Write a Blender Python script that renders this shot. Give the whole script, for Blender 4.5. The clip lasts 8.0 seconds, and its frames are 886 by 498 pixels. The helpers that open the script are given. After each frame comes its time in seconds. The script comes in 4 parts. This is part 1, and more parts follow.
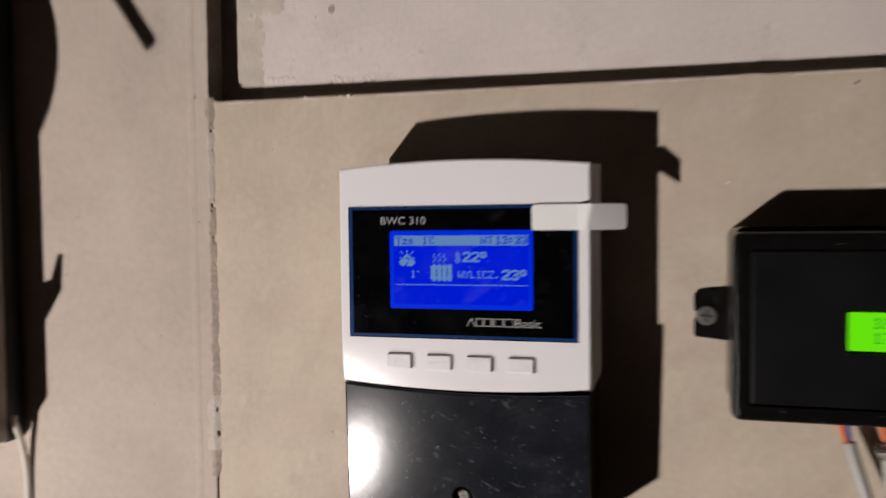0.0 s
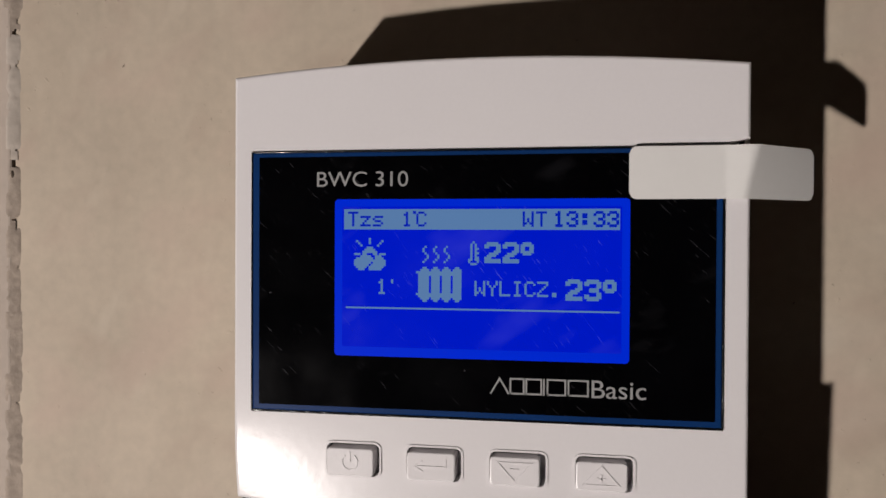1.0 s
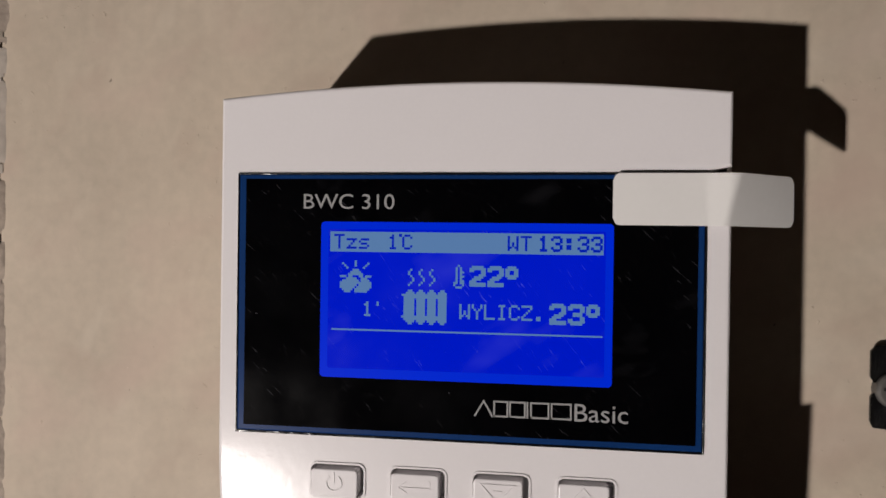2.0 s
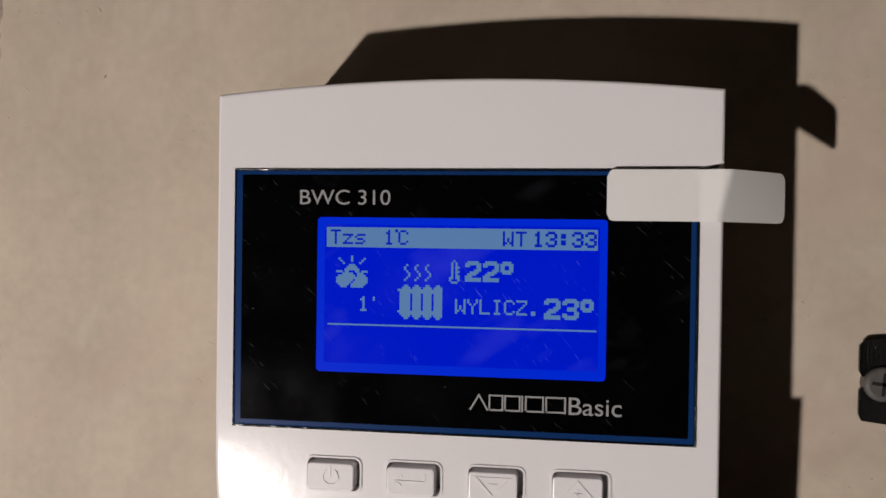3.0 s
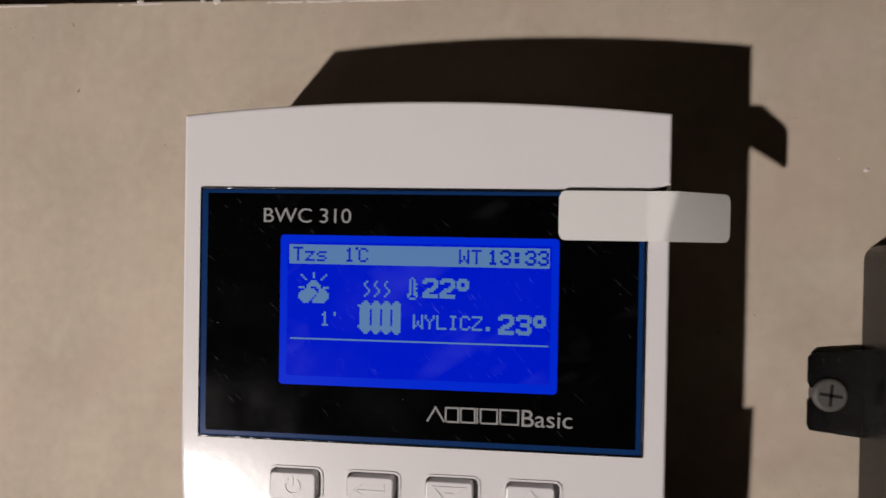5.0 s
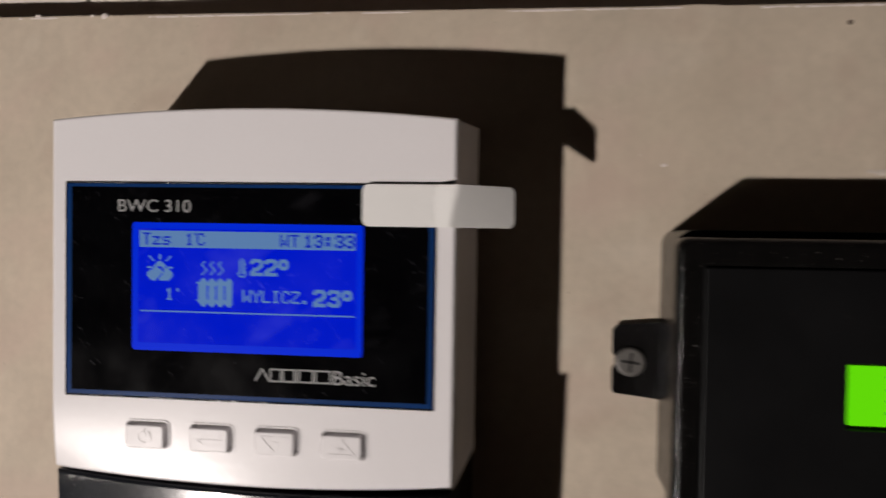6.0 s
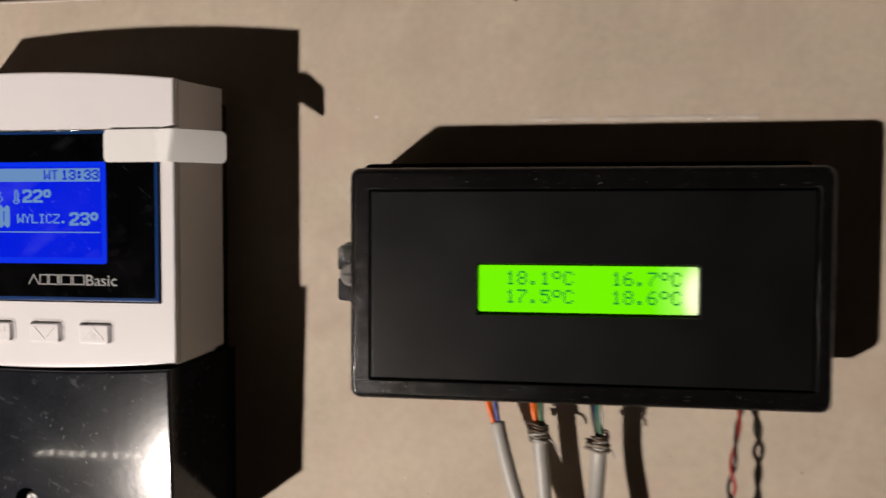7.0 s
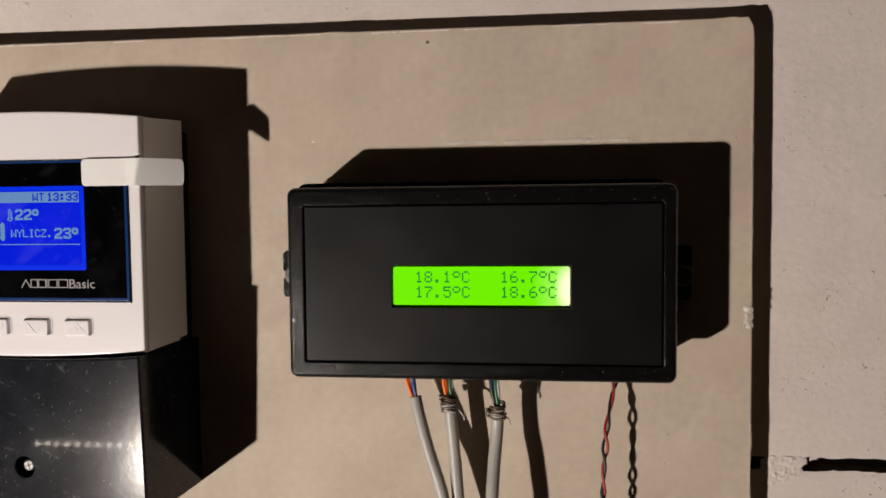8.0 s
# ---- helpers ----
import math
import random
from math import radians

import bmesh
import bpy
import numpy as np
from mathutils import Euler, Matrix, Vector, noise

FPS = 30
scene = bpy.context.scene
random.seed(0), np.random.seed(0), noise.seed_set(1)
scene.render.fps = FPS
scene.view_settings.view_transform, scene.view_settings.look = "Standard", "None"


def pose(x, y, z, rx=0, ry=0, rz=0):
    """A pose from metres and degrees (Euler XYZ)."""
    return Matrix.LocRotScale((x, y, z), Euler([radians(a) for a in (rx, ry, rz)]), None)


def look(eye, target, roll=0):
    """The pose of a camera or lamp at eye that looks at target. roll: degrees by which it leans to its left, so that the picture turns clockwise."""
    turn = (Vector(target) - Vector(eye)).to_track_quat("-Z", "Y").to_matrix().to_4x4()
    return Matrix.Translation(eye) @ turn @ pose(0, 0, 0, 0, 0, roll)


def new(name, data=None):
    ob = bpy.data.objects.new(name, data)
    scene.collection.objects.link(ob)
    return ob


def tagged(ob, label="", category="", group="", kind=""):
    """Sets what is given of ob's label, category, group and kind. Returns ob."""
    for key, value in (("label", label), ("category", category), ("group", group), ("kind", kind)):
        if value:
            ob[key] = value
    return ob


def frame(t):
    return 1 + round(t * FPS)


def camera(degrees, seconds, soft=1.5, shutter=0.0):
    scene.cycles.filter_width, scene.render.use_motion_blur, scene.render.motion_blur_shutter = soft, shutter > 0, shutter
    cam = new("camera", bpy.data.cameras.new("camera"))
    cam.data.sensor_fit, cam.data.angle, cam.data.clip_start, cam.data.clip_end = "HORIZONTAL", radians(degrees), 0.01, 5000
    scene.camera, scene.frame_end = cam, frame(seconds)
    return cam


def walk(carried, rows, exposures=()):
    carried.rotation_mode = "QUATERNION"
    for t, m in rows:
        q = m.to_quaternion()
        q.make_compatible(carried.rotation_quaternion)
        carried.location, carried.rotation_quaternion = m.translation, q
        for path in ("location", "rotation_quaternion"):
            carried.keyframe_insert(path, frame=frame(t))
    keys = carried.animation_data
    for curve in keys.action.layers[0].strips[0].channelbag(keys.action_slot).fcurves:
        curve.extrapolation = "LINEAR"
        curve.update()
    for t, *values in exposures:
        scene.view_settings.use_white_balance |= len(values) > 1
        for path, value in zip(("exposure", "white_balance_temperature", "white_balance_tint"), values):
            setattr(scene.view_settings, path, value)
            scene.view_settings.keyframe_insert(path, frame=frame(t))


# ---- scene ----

# ---------------------------------------------------------------- camera
cam = camera(62.0, 8.0, soft=1.6, shutter=0.5)
PATH = [
    (0.0, (-0.01164, -0.32734, 1.49796), (-0.08569, -0.03684, 1.48660), -0.62),
    (0.3, (-0.05159, -0.27247, 1.48932), (-0.10615, 0.02231, 1.47792), -0.26),
    (0.5, (-0.05171, -0.23203, 1.48905), (-0.10465, 0.06315, 1.48074), -0.04),
    (0.7, (-0.05531, -0.19144, 1.48731), (-0.10296, 0.10471, 1.48228), 0.10),
    (1.0, (-0.06188, -0.18570, 1.48565), (-0.10871, 0.11061, 1.48285), 0.29),
    (1.5, (-0.05900, -0.18744, 1.49063), (-0.10181, 0.10945, 1.48614), 0.49),
    (1.7, (-0.06056, -0.18672, 1.49030), (-0.10295, 0.11026, 1.48775), 0.65),
    (2.8, (-0.06196, -0.18666, 1.48912), (-0.10139, 0.11074, 1.48811), 0.89),
    (3.0, (-0.06210, -0.18808, 1.48936), (-0.10033, 0.10946, 1.48664), 0.80),
    (3.5, (-0.06244, -0.18729, 1.48782), (-0.09898, 0.11046, 1.48473), 0.85),
    (4.0, (-0.06343, -0.18825, 1.49088), (-0.09840, 0.10966, 1.48620), 0.94),
    (4.2, (-0.06162, -0.18735, 1.49146), (-0.09656, 0.11060, 1.48927), 1.07),
    (5.3, (-0.04839, -0.19485, 1.49378), (-0.08258, 0.10315, 1.48897), 0.94),
    (5.5, (-0.04080, -0.19668, 1.49318), (-0.07643, 0.10114, 1.48726), 0.95),
    (6.0, (-0.00861, -0.21312, 1.49330), (-0.04482, 0.08459, 1.48577), 0.89),
    (6.5, (0.03762, -0.23645, 1.48517), (0.00365, 0.06138, 1.47337), 0.62),
    (7.0, (0.08422, -0.25407, 1.47619), (0.04540, 0.04319, 1.46486), 0.17),
    (7.5, (0.10607, -0.28243, 1.48000), (0.07178, 0.01526, 1.46576), -0.20),
    (8.0, (0.11791, -0.29865, 1.48363), (0.08130, -0.00131, 1.46792), -0.60),
]
walk(cam, [(t, look(eye, target, roll)) for t, eye, target, roll in PATH],
     [(0.0, 0.04, 6330, 10), (1.0, -0.15, 6400, 10), (5.5, -0.15, 6400, 10), (6.5, 0.10, 6550, 10), (7.0, 0.33, 6720, 10), (7.5, 0.33, 6740, 10), (8.0, 0.27, 6760, 10)])

# ---------------------------------------------------------------- light
LAMP = Vector((-0.66, -1.0, 0.945))       # the work lamp that stands in front of the wall
world = bpy.data.worlds.new("room_dark")
world.use_nodes = True
world.node_tree.nodes["Background"].inputs[0].default_value = (0.5, 0.42, 0.35, 1)
world.node_tree.nodes["Background"].inputs[1].default_value = 0.0004
scene.world = world
lamp_data = bpy.data.lights.new("work_lamp_bulb", "SPOT")
lamp_data.spot_size, lamp_data.spot_blend = radians(95), 0.35
lamp_data.energy = 61.0
lamp_data.color = (1.0, 0.905, 0.845)
lamp_data.shadow_soft_size = 0.015
lamp_bulb = new("work_lamp_bulb", lamp_data)
lamp_bulb.matrix_world = look(LAMP, (0.0, 0.0, 1.48))


# ---------------------------------------------------------------- materials
def flecks(nt, b, geo, base, specks):
    """Dust, scratches, dirt, painted glints and painted haze over a base colour: rows of (colour, scale, stretch, turn,
    from, to, weight).
    """
    last = base.outputs["Vector"]
    for color, scale, stretch, turn, lo, hi, weight in specks:
        place = nt.nodes.new("ShaderNodeMapping")
        place.vector_type = "TEXTURE"
        place.inputs["Rotation"].default_value = (0, radians(turn), 0)
        place.inputs["Scale"].default_value = (1 / scale, 1 / scale, stretch / scale)
        nt.links.new(geo.outputs["Position"], place.inputs["Vector"])
        tex = nt.nodes.new("ShaderNodeTexNoise")
        tex.inputs["Scale"].default_value, tex.inputs["Detail"].default_value = 1.0, 2.5
        nt.links.new(place.outputs["Vector"], tex.inputs["Vector"])
        cut = nt.nodes.new("ShaderNodeMapRange")
        cut.inputs["From Min"].default_value, cut.inputs["From Max"].default_value = lo, hi
        cut.inputs["To Max"].default_value = weight
        nt.links.new(tex.outputs["Fac"], cut.inputs["Value"])
        if stretch >= 5:                     # scratches lie together in rubbed patches
            rub = nt.nodes.new("ShaderNodeTexNoise")
            rub.inputs["Scale"].default_value, rub.inputs["Detail"].default_value = scale * 0.05, 1.0
            nt.links.new(geo.outputs["Position"], rub.inputs["Vector"])
            rubbed = nt.nodes.new("ShaderNodeMapRange")
            rubbed.inputs["From Min"].default_value, rubbed.inputs["From Max"].default_value = 0.46, 0.62
            rubbed.inputs["To Max"].default_value = weight
            nt.links.new(rub.outputs["Fac"], rubbed.inputs["Value"])
            nt.links.new(rubbed.outputs["Result"], cut.inputs["To Max"])
        mix = nt.nodes.new("ShaderNodeMix")
        mix.data_type = "RGBA"
        mix.inputs[7].default_value = (*color, 1)
        nt.links.new(cut.outputs["Result"], mix.inputs[0])
        nt.links.new(last, mix.inputs[6])
        last = mix.outputs[2]
    nt.links.new(last, b.inputs["Base Color"])


def relief(nt, b, geo, under, scale, lo, hi, depth):
    """Small knocks and crumbs, in patches, over a finer relief."""
    outs = []
    for sc, a, z in ((scale, lo, hi), (scale * 0.09, 0.45, 0.62)):
        tex = nt.nodes.new("ShaderNodeTexNoise")
        tex.inputs["Scale"].default_value, tex.inputs["Detail"].default_value = sc, 3.0
        nt.links.new(geo.outputs["Position"], tex.inputs["Vector"])
        cut = nt.nodes.new("ShaderNodeMapRange")
        cut.inputs["From Min"].default_value, cut.inputs["From Max"].default_value = a, z
        nt.links.new(tex.outputs["Fac"], cut.inputs["Value"])
        outs.append(cut)
    both = nt.nodes.new("ShaderNodeMath")
    both.operation = "MULTIPLY"
    nt.links.new(outs[0].outputs["Result"], both.inputs[0])
    nt.links.new(outs[1].outputs["Result"], both.inputs[1])
    bn = nt.nodes.new("ShaderNodeBump")
    bn.inputs["Strength"].default_value, bn.inputs["Distance"].default_value = 1.0, depth
    nt.links.new(both.outputs[0], bn.inputs["Height"])
    nt.links.new(under.outputs["Normal"], bn.inputs["Normal"])
    nt.links.new(bn.outputs["Normal"], b.inputs["Normal"])


def material(name, color, rough=0.5, metal=0.0, vary=0.12, scale=60.0, fine=900.0, bump=0.1, bump_scale=500.0,
             bump_size=0.0004, coat=0.0, rough_vary=0.0, emit=None, strength=1.0, spec=0.5, specks=(), coat_rough=0.03, pits=None, bump_detail=4.0):
    """A paint, plastic or metal: base colour with stains at one scale and grain at another, fine relief and uneven gloss."""
    m = bpy.data.materials.new(name)
    m.use_nodes = True
    nt = m.node_tree
    b = nt.nodes["Principled BSDF"]
    b.inputs["Roughness"].default_value = rough
    b.inputs["Metallic"].default_value = metal
    b.inputs["Specular IOR Level"].default_value = spec
    b.inputs["Coat Weight"].default_value = coat
    b.inputs["Coat Roughness"].default_value = coat_rough
    geo = nt.nodes.new("ShaderNodeNewGeometry")
    big, small = nt.nodes.new("ShaderNodeTexNoise"), nt.nodes.new("ShaderNodeTexNoise")
    big.inputs["Scale"].default_value, small.inputs["Scale"].default_value = scale, fine
    big.inputs["Detail"].default_value, small.inputs["Detail"].default_value = 5.0, 2.0
    for n in (big, small):
        nt.links.new(geo.outputs["Position"], n.inputs["Vector"])
    add = nt.nodes.new("ShaderNodeMath")
    add.operation = "ADD"
    nt.links.new(big.outputs["Fac"], add.inputs[0])
    half = nt.nodes.new("ShaderNodeMath")
    half.operation = "MULTIPLY"
    half.inputs[1].default_value = 0.5
    nt.links.new(small.outputs["Fac"], half.inputs[0])
    nt.links.new(half.outputs[0], add.inputs[1])
    ramp = nt.nodes.new("ShaderNodeMapRange")
    ramp.inputs["From Min"].default_value, ramp.inputs["From Max"].default_value = 0.45, 1.05
    ramp.inputs["To Min"].default_value, ramp.inputs["To Max"].default_value = 1 - vary, 1 + vary
    nt.links.new(add.outputs[0], ramp.inputs["Value"])
    mul = nt.nodes.new("ShaderNodeVectorMath")
    mul.operation = "SCALE"
    mul.inputs[0].default_value = color
    nt.links.new(ramp.outputs["Result"], mul.inputs["Scale"])
    nt.links.new(mul.outputs["Vector"], b.inputs["Base Color"])
    flecks(nt, b, geo, mul, specks)
    if bump:
        rel = nt.nodes.new("ShaderNodeTexNoise")
        rel.inputs["Scale"].default_value, rel.inputs["Detail"].default_value = bump_scale, bump_detail
        nt.links.new(geo.outputs["Position"], rel.inputs["Vector"])
        bn = nt.nodes.new("ShaderNodeBump")
        bn.inputs["Strength"].default_value, bn.inputs["Distance"].default_value = bump, bump_size
        nt.links.new(rel.outputs["Fac"], bn.inputs["Height"])
        nt.links.new(bn.outputs["Normal"], b.inputs["Normal"])
        if pits:
            relief(nt, b, geo, bn, *pits)
    if rough_vary:
        rr = nt.nodes.new("ShaderNodeMapRange")
        rr.inputs["From Min"].default_value, rr.inputs["From Max"].default_value = 0.3, 0.7
        rr.inputs["To Min"].default_value, rr.inputs["To Max"].default_value = max(0.02, rough - rough_vary), rough + rough_vary
        nt.links.new(big.outputs["Fac"], rr.inputs["Value"])
        nt.links.new(rr.outputs["Result"], b.inputs["Roughness"])
    if emit:
        b.inputs["Emission Color"].default_value = (*emit, 1)
        b.inputs["Emission Strength"].default_value = strength
    return m


M_PANEL = material("beige_painted_board", (0.512, 0.432, 0.340), 0.70, vary=0.15, scale=24, fine=300, bump=0.12, bump_scale=330, bump_size=0.0005, pits=(420, 0.66, 0.78, 0.00022),
                   specks=[((0.40, 0.325, 0.245), 26, 1.6, 20, 0.52, 0.75, 0.4), ((0.62, 0.56, 0.48), 30, 3.0, 80, 0.60, 0.75, 0.3), ((0.43, 0.335, 0.265), 75, 1.3, 35, 0.55, 0.72, 0.45), ((0.60, 0.52, 0.42), 110, 2.2, 15, 0.60, 0.74, 0.4), ((0.54, 0.405, 0.335), 42, 1.5, 60, 0.52, 0.70, 0.45), ((0.10, 0.07, 0.05), 420, 1.4, 30, 0.735, 0.79, 0.8), ((0.75, 0.70, 0.64), 330, 1.2, 60, 0.75, 0.79, 0.8)])
M_LEFT = material("beige_plaster", (0.475, 0.402, 0.343), 0.8, vary=0.14, scale=14, fine=260, bump=0.25, bump_scale=300, bump_size=0.0005,
                  specks=[((0.62, 0.56, 0.50), 22, 2.0, 0, 0.58, 0.75, 0.35), ((0.10, 0.07, 0.05), 330, 1.4, 40, 0.75, 0.80, 0.8)])
M_BLOCK = material("whitewashed_block", (0.65, 0.578, 0.538), 0.85, vary=0.08, scale=22, fine=420, bump=0.3, bump_scale=330, bump_size=0.0006, pits=(600, 0.655, 0.76, 0.0004),
                   specks=[((0.50, 0.42, 0.36), 30, 2.0, 80, 0.60, 0.78, 0.35), ((0.20, 0.15, 0.12), 300, 1.6, 75, 0.75, 0.81, 0.35)])
M_FILLER = material("grey_brown_filler", (0.385, 0.32, 0.265), 0.88, vary=0.3, scale=120, fine=700, bump=0.5, bump_scale=500, bump_size=0.0006)
# dark brown: painted shade on the pier's side, and chips in the plaster
M_EDGE = material("shade_and_chip_brown", (0.13, 0.097, 0.072), 0.9, vary=0.35, scale=70, fine=400, bump=0.5, bump_scale=300, bump_size=0.0008)
M_SMEAR = material("greyed_filler", (0.52, 0.46, 0.40), 0.88, vary=0.14, scale=90, fine=600, bump=0.35, bump_scale=420, bump_size=0.0005)
M_DIRT = material("brown_smudge", (0.36, 0.30, 0.265), 0.9, vary=0.3, scale=300, bump=0.3, bump_scale=600)
# mortar, and the shade painted inside the joints and the nail hole
M_MORTAR_SHADE = material("mortar_and_recess_shade", (0.11, 0.083, 0.065), 0.95, vary=0.3, scale=90, bump=0.8, bump_scale=300, bump_size=0.001)
M_ROOM = material("unseen_room_dark", (0.09, 0.08, 0.068), 0.9, vary=0.1, scale=3, fine=60, bump=0.1, bump_scale=90)
M_FLOOR = material("unseen_floor_grey", (0.10, 0.09, 0.085), 0.85, vary=0.2, scale=4, fine=80, bump=0.2, bump_scale=120)
M_WHITE = material("white_abs", (0.785, 0.76, 0.77), 0.27, vary=0.02, scale=30, fine=1500, bump=0.14, bump_scale=520, bump_size=0.0002, spec=0.40)
M_GLOSS = material("black_gloss_plastic", (0.012, 0.0135, 0.0175), 0.15, vary=0.4, scale=70, spec=0.10, bump=0.04, bump_scale=340, bump_size=0.0003, coat=0.15, coat_rough=0.04,
                   specks=[((0.30, 0.30, 0.31), 950, 1.6, 25, 0.71, 0.76, 0.7), ((0.03, 0.03, 0.034), 120, 3.0, 70, 0.56, 0.74, 0.5), ((0.12, 0.12, 0.13), 330, 2.2, 110, 0.65, 0.75, 0.38), ((0.24, 0.24, 0.25), 1500, 6.0, 24, 0.67, 0.75, 0.6)])
wiped = M_GLOSS.node_tree.nodes.new("ShaderNodeCombineXYZ")      # wiped from side to side, so that gloss spreads up and down
wiped.inputs[2].default_value = 1.0
M_GLOSS.node_tree.links.new(wiped.outputs[0], M_GLOSS.node_tree.nodes["Principled BSDF"].inputs["Tangent"])
M_GLOSS.node_tree.nodes["Principled BSDF"].inputs["Anisotropic"].default_value = 0.25
M_BASE = material("black_matt_plastic", (0.014, 0.013, 0.012), 0.5, vary=0.2, scale=100)
# pale specks paint the grain's sparkle into the colour
M_GRAIN = material("black_grained_plastic", (0.0045, 0.0042, 0.0041), 0.15, vary=0.3, scale=160, bump=1.0, bump_scale=2400, bump_size=0.00014, bump_detail=1.0,
                   spec=0.34, specks=[((0.34, 0.32, 0.30), 1300, 1.0, 0, 0.70, 0.76, 0.45)])
M_PLATE = material("black_smooth_plate", (0.0043, 0.0043, 0.0047), 0.37, vary=0.3, scale=40, bump=0.06, bump_scale=1200, spec=0.33, rough_vary=0.03,
                   specks=[((0.09, 0.08, 0.07), 800, 1.5, 10, 0.765, 0.80, 0.5)])
# the last specks row paints a grey reflected haze into the glass
M_GLASS = material("black_display_glass", (0.0009, 0.0009, 0.0014), 0.11, vary=0.3, scale=90, bump=0.0, rough_vary=0.03,
                   specks=[((0.10, 0.10, 0.11), 700, 1.5, 20, 0.755, 0.79, 0.6), ((0.05, 0.05, 0.056), 2200, 8.0, -48, 0.64, 0.76, 0.7), ((0.012, 0.012, 0.014), 160, 2.0, 75, 0.62, 0.76, 0.5)])
M_LIP = material("black_polished_edge", (0.004, 0.004, 0.005), 0.2, vary=0.3, scale=200, bump=1.0, bump_scale=170, bump_size=0.0005)
M_BLUE = material("dark_blue_border", (0.006, 0.035, 0.14), 0.18, vary=0.1, scale=90, bump=0.0)
M_PRINT = material("grey_print", (0.30, 0.30, 0.30), 0.5, vary=0.03, bump=0.0)
M_PAPER = material("white_paper", (0.80, 0.79, 0.77), 0.42, vary=0.02, bump=0.05)
M_STEEL = material("grey_steel", (0.115, 0.108, 0.10), 0.5, metal=0.3, vary=0.15, scale=300, bump=0.1)
M_SCREW = material("dull_steel", (0.10, 0.095, 0.09), 0.4, metal=0.5, vary=0.3, scale=500, bump=0.3)
M_CABLE = material("grey_pvc", (0.385, 0.365, 0.335), 0.42, vary=0.10, scale=80, bump=0.05)
M_ORANGE = material("orange_insulation", (0.85, 0.15, 0.01), 0.4, bump=0.0)
M_GREEN = material("green_insulation", (0.02, 0.13, 0.05), 0.4, bump=0.0)
M_BLUEW = material("blue_insulation", (0.03, 0.05, 0.25), 0.4, bump=0.0)
M_WHITEW = material("white_insulation", (0.7, 0.68, 0.64), 0.4, bump=0.0)
M_TIE = material("dusty_white_nylon", (0.60, 0.55, 0.49), 0.5, vary=0.06, bump=0.0)
M_RED = material("red_insulation", (0.33, 0.035, 0.03), 0.4, bump=0.0)
M_BLACKW = material("black_insulation", (0.015, 0.013, 0.012), 0.45, bump=0.0)
M_FOIL = material("torn_shield_foil", (0.085, 0.058, 0.04), 0.5, metal=0.1, vary=0.5, scale=400)
M_FRAY = material("greyed_shield_foil", (0.24, 0.20, 0.16), 0.45, metal=0.2, vary=0.4, scale=500)
M_GREYCASE = material("grey_painted_case", (0.30, 0.26, 0.23), 0.5, vary=0.1)
# scratches first; the second specks row is a bluish haze put into the colour
M_LCD = material("blue_backlit_lcd", (0.0, 0.004, 0.03), 0.16, vary=0.05, bump=0.0, emit=(0.0, 0.007, 0.56), rough_vary=0.08,
                 specks=[((0.13, 0.16, 0.20), 2400, 9.0, -38, 0.67, 0.76, 0.6), ((0.05, 0.06, 0.10), 110, 2.0, 60, 0.54, 0.72, 0.45)])
M_LCD_EDGE = material("blue_backlit_lcd_rim", (0.0, 0.006, 0.04), 0.16, vary=0.05, bump=0.0, emit=(0.0, 0.018, 0.62))
M_DOT = material("lit_lcd_dots", (0.05, 0.07, 0.1), 0.2, vary=0.05, bump=0.0, emit=(0.066, 0.162, 0.35))
M_DOT_DARK = material("dark_lcd_dots", (0.0, 0.004, 0.03), 0.2, vary=0.05, bump=0.0, emit=(0.0, 0.012, 0.42))
M_LIME_DOT = material("dark_green_lcd_dots", (0.0, 0.02, 0.005), 0.25, vary=0.05, bump=0.0, emit=(0.0, 0.20, 0.02))
M_LED = material("led_bead", (0.8, 0.8, 0.8), 0.3, bump=0.0, emit=(1.0, 0.92, 0.82), strength=70.0)


def lime_backlight():
    """The green display: its side light sits at the far end, where the glow is strongest."""
    m = material("green_backlit_lcd", (0.01, 0.06, 0.0), 0.2, vary=0.05, bump=0.0, emit=(0.13, 0.76, 0.002))
    nt = m.node_tree
    b = nt.nodes["Principled BSDF"]
    geo = nt.nodes.new("ShaderNodeNewGeometry")
    sub = nt.nodes.new("ShaderNodeVectorMath")
    sub.operation = "SUBTRACT"
    sub.inputs[1].default_value = (0.1312, -0.0285, 1.4545)
    nt.links.new(geo.outputs["Position"], sub.inputs[0])
    tall = nt.nodes.new("ShaderNodeVectorMath")
    tall.operation = "MULTIPLY"
    tall.inputs[1].default_value = (1.0, 1.0, 0.55)
    nt.links.new(sub.outputs["Vector"], tall.inputs[0])
    ln = nt.nodes.new("ShaderNodeVectorMath")
    ln.operation = "LENGTH"
    nt.links.new(tall.outputs["Vector"], ln.inputs[0])
    r = nt.nodes.new("ShaderNodeValToRGB")
    r.color_ramp.elements[0].color, r.color_ramp.elements[0].position = (0.95, 1.0, 0.62, 1), 0.17
    r.color_ramp.elements[1].color, r.color_ramp.elements[1].position = (0.125, 0.70, 0.002, 1), 0.95
    e = r.color_ramp.elements.new(0.42)
    e.color = (0.28, 0.77, 0.07, 1)
    sc = nt.nodes.new("ShaderNodeMath")
    sc.operation = "MULTIPLY"
    sc.inputs[1].default_value = 70.0
    nt.links.new(ln.outputs["Value"], sc.inputs[0])
    nt.links.new(sc.outputs[0], r.inputs["Fac"])
    nt.links.new(r.outputs["Color"], b.inputs["Emission Color"])
    return m


M_LIME = lime_backlight()


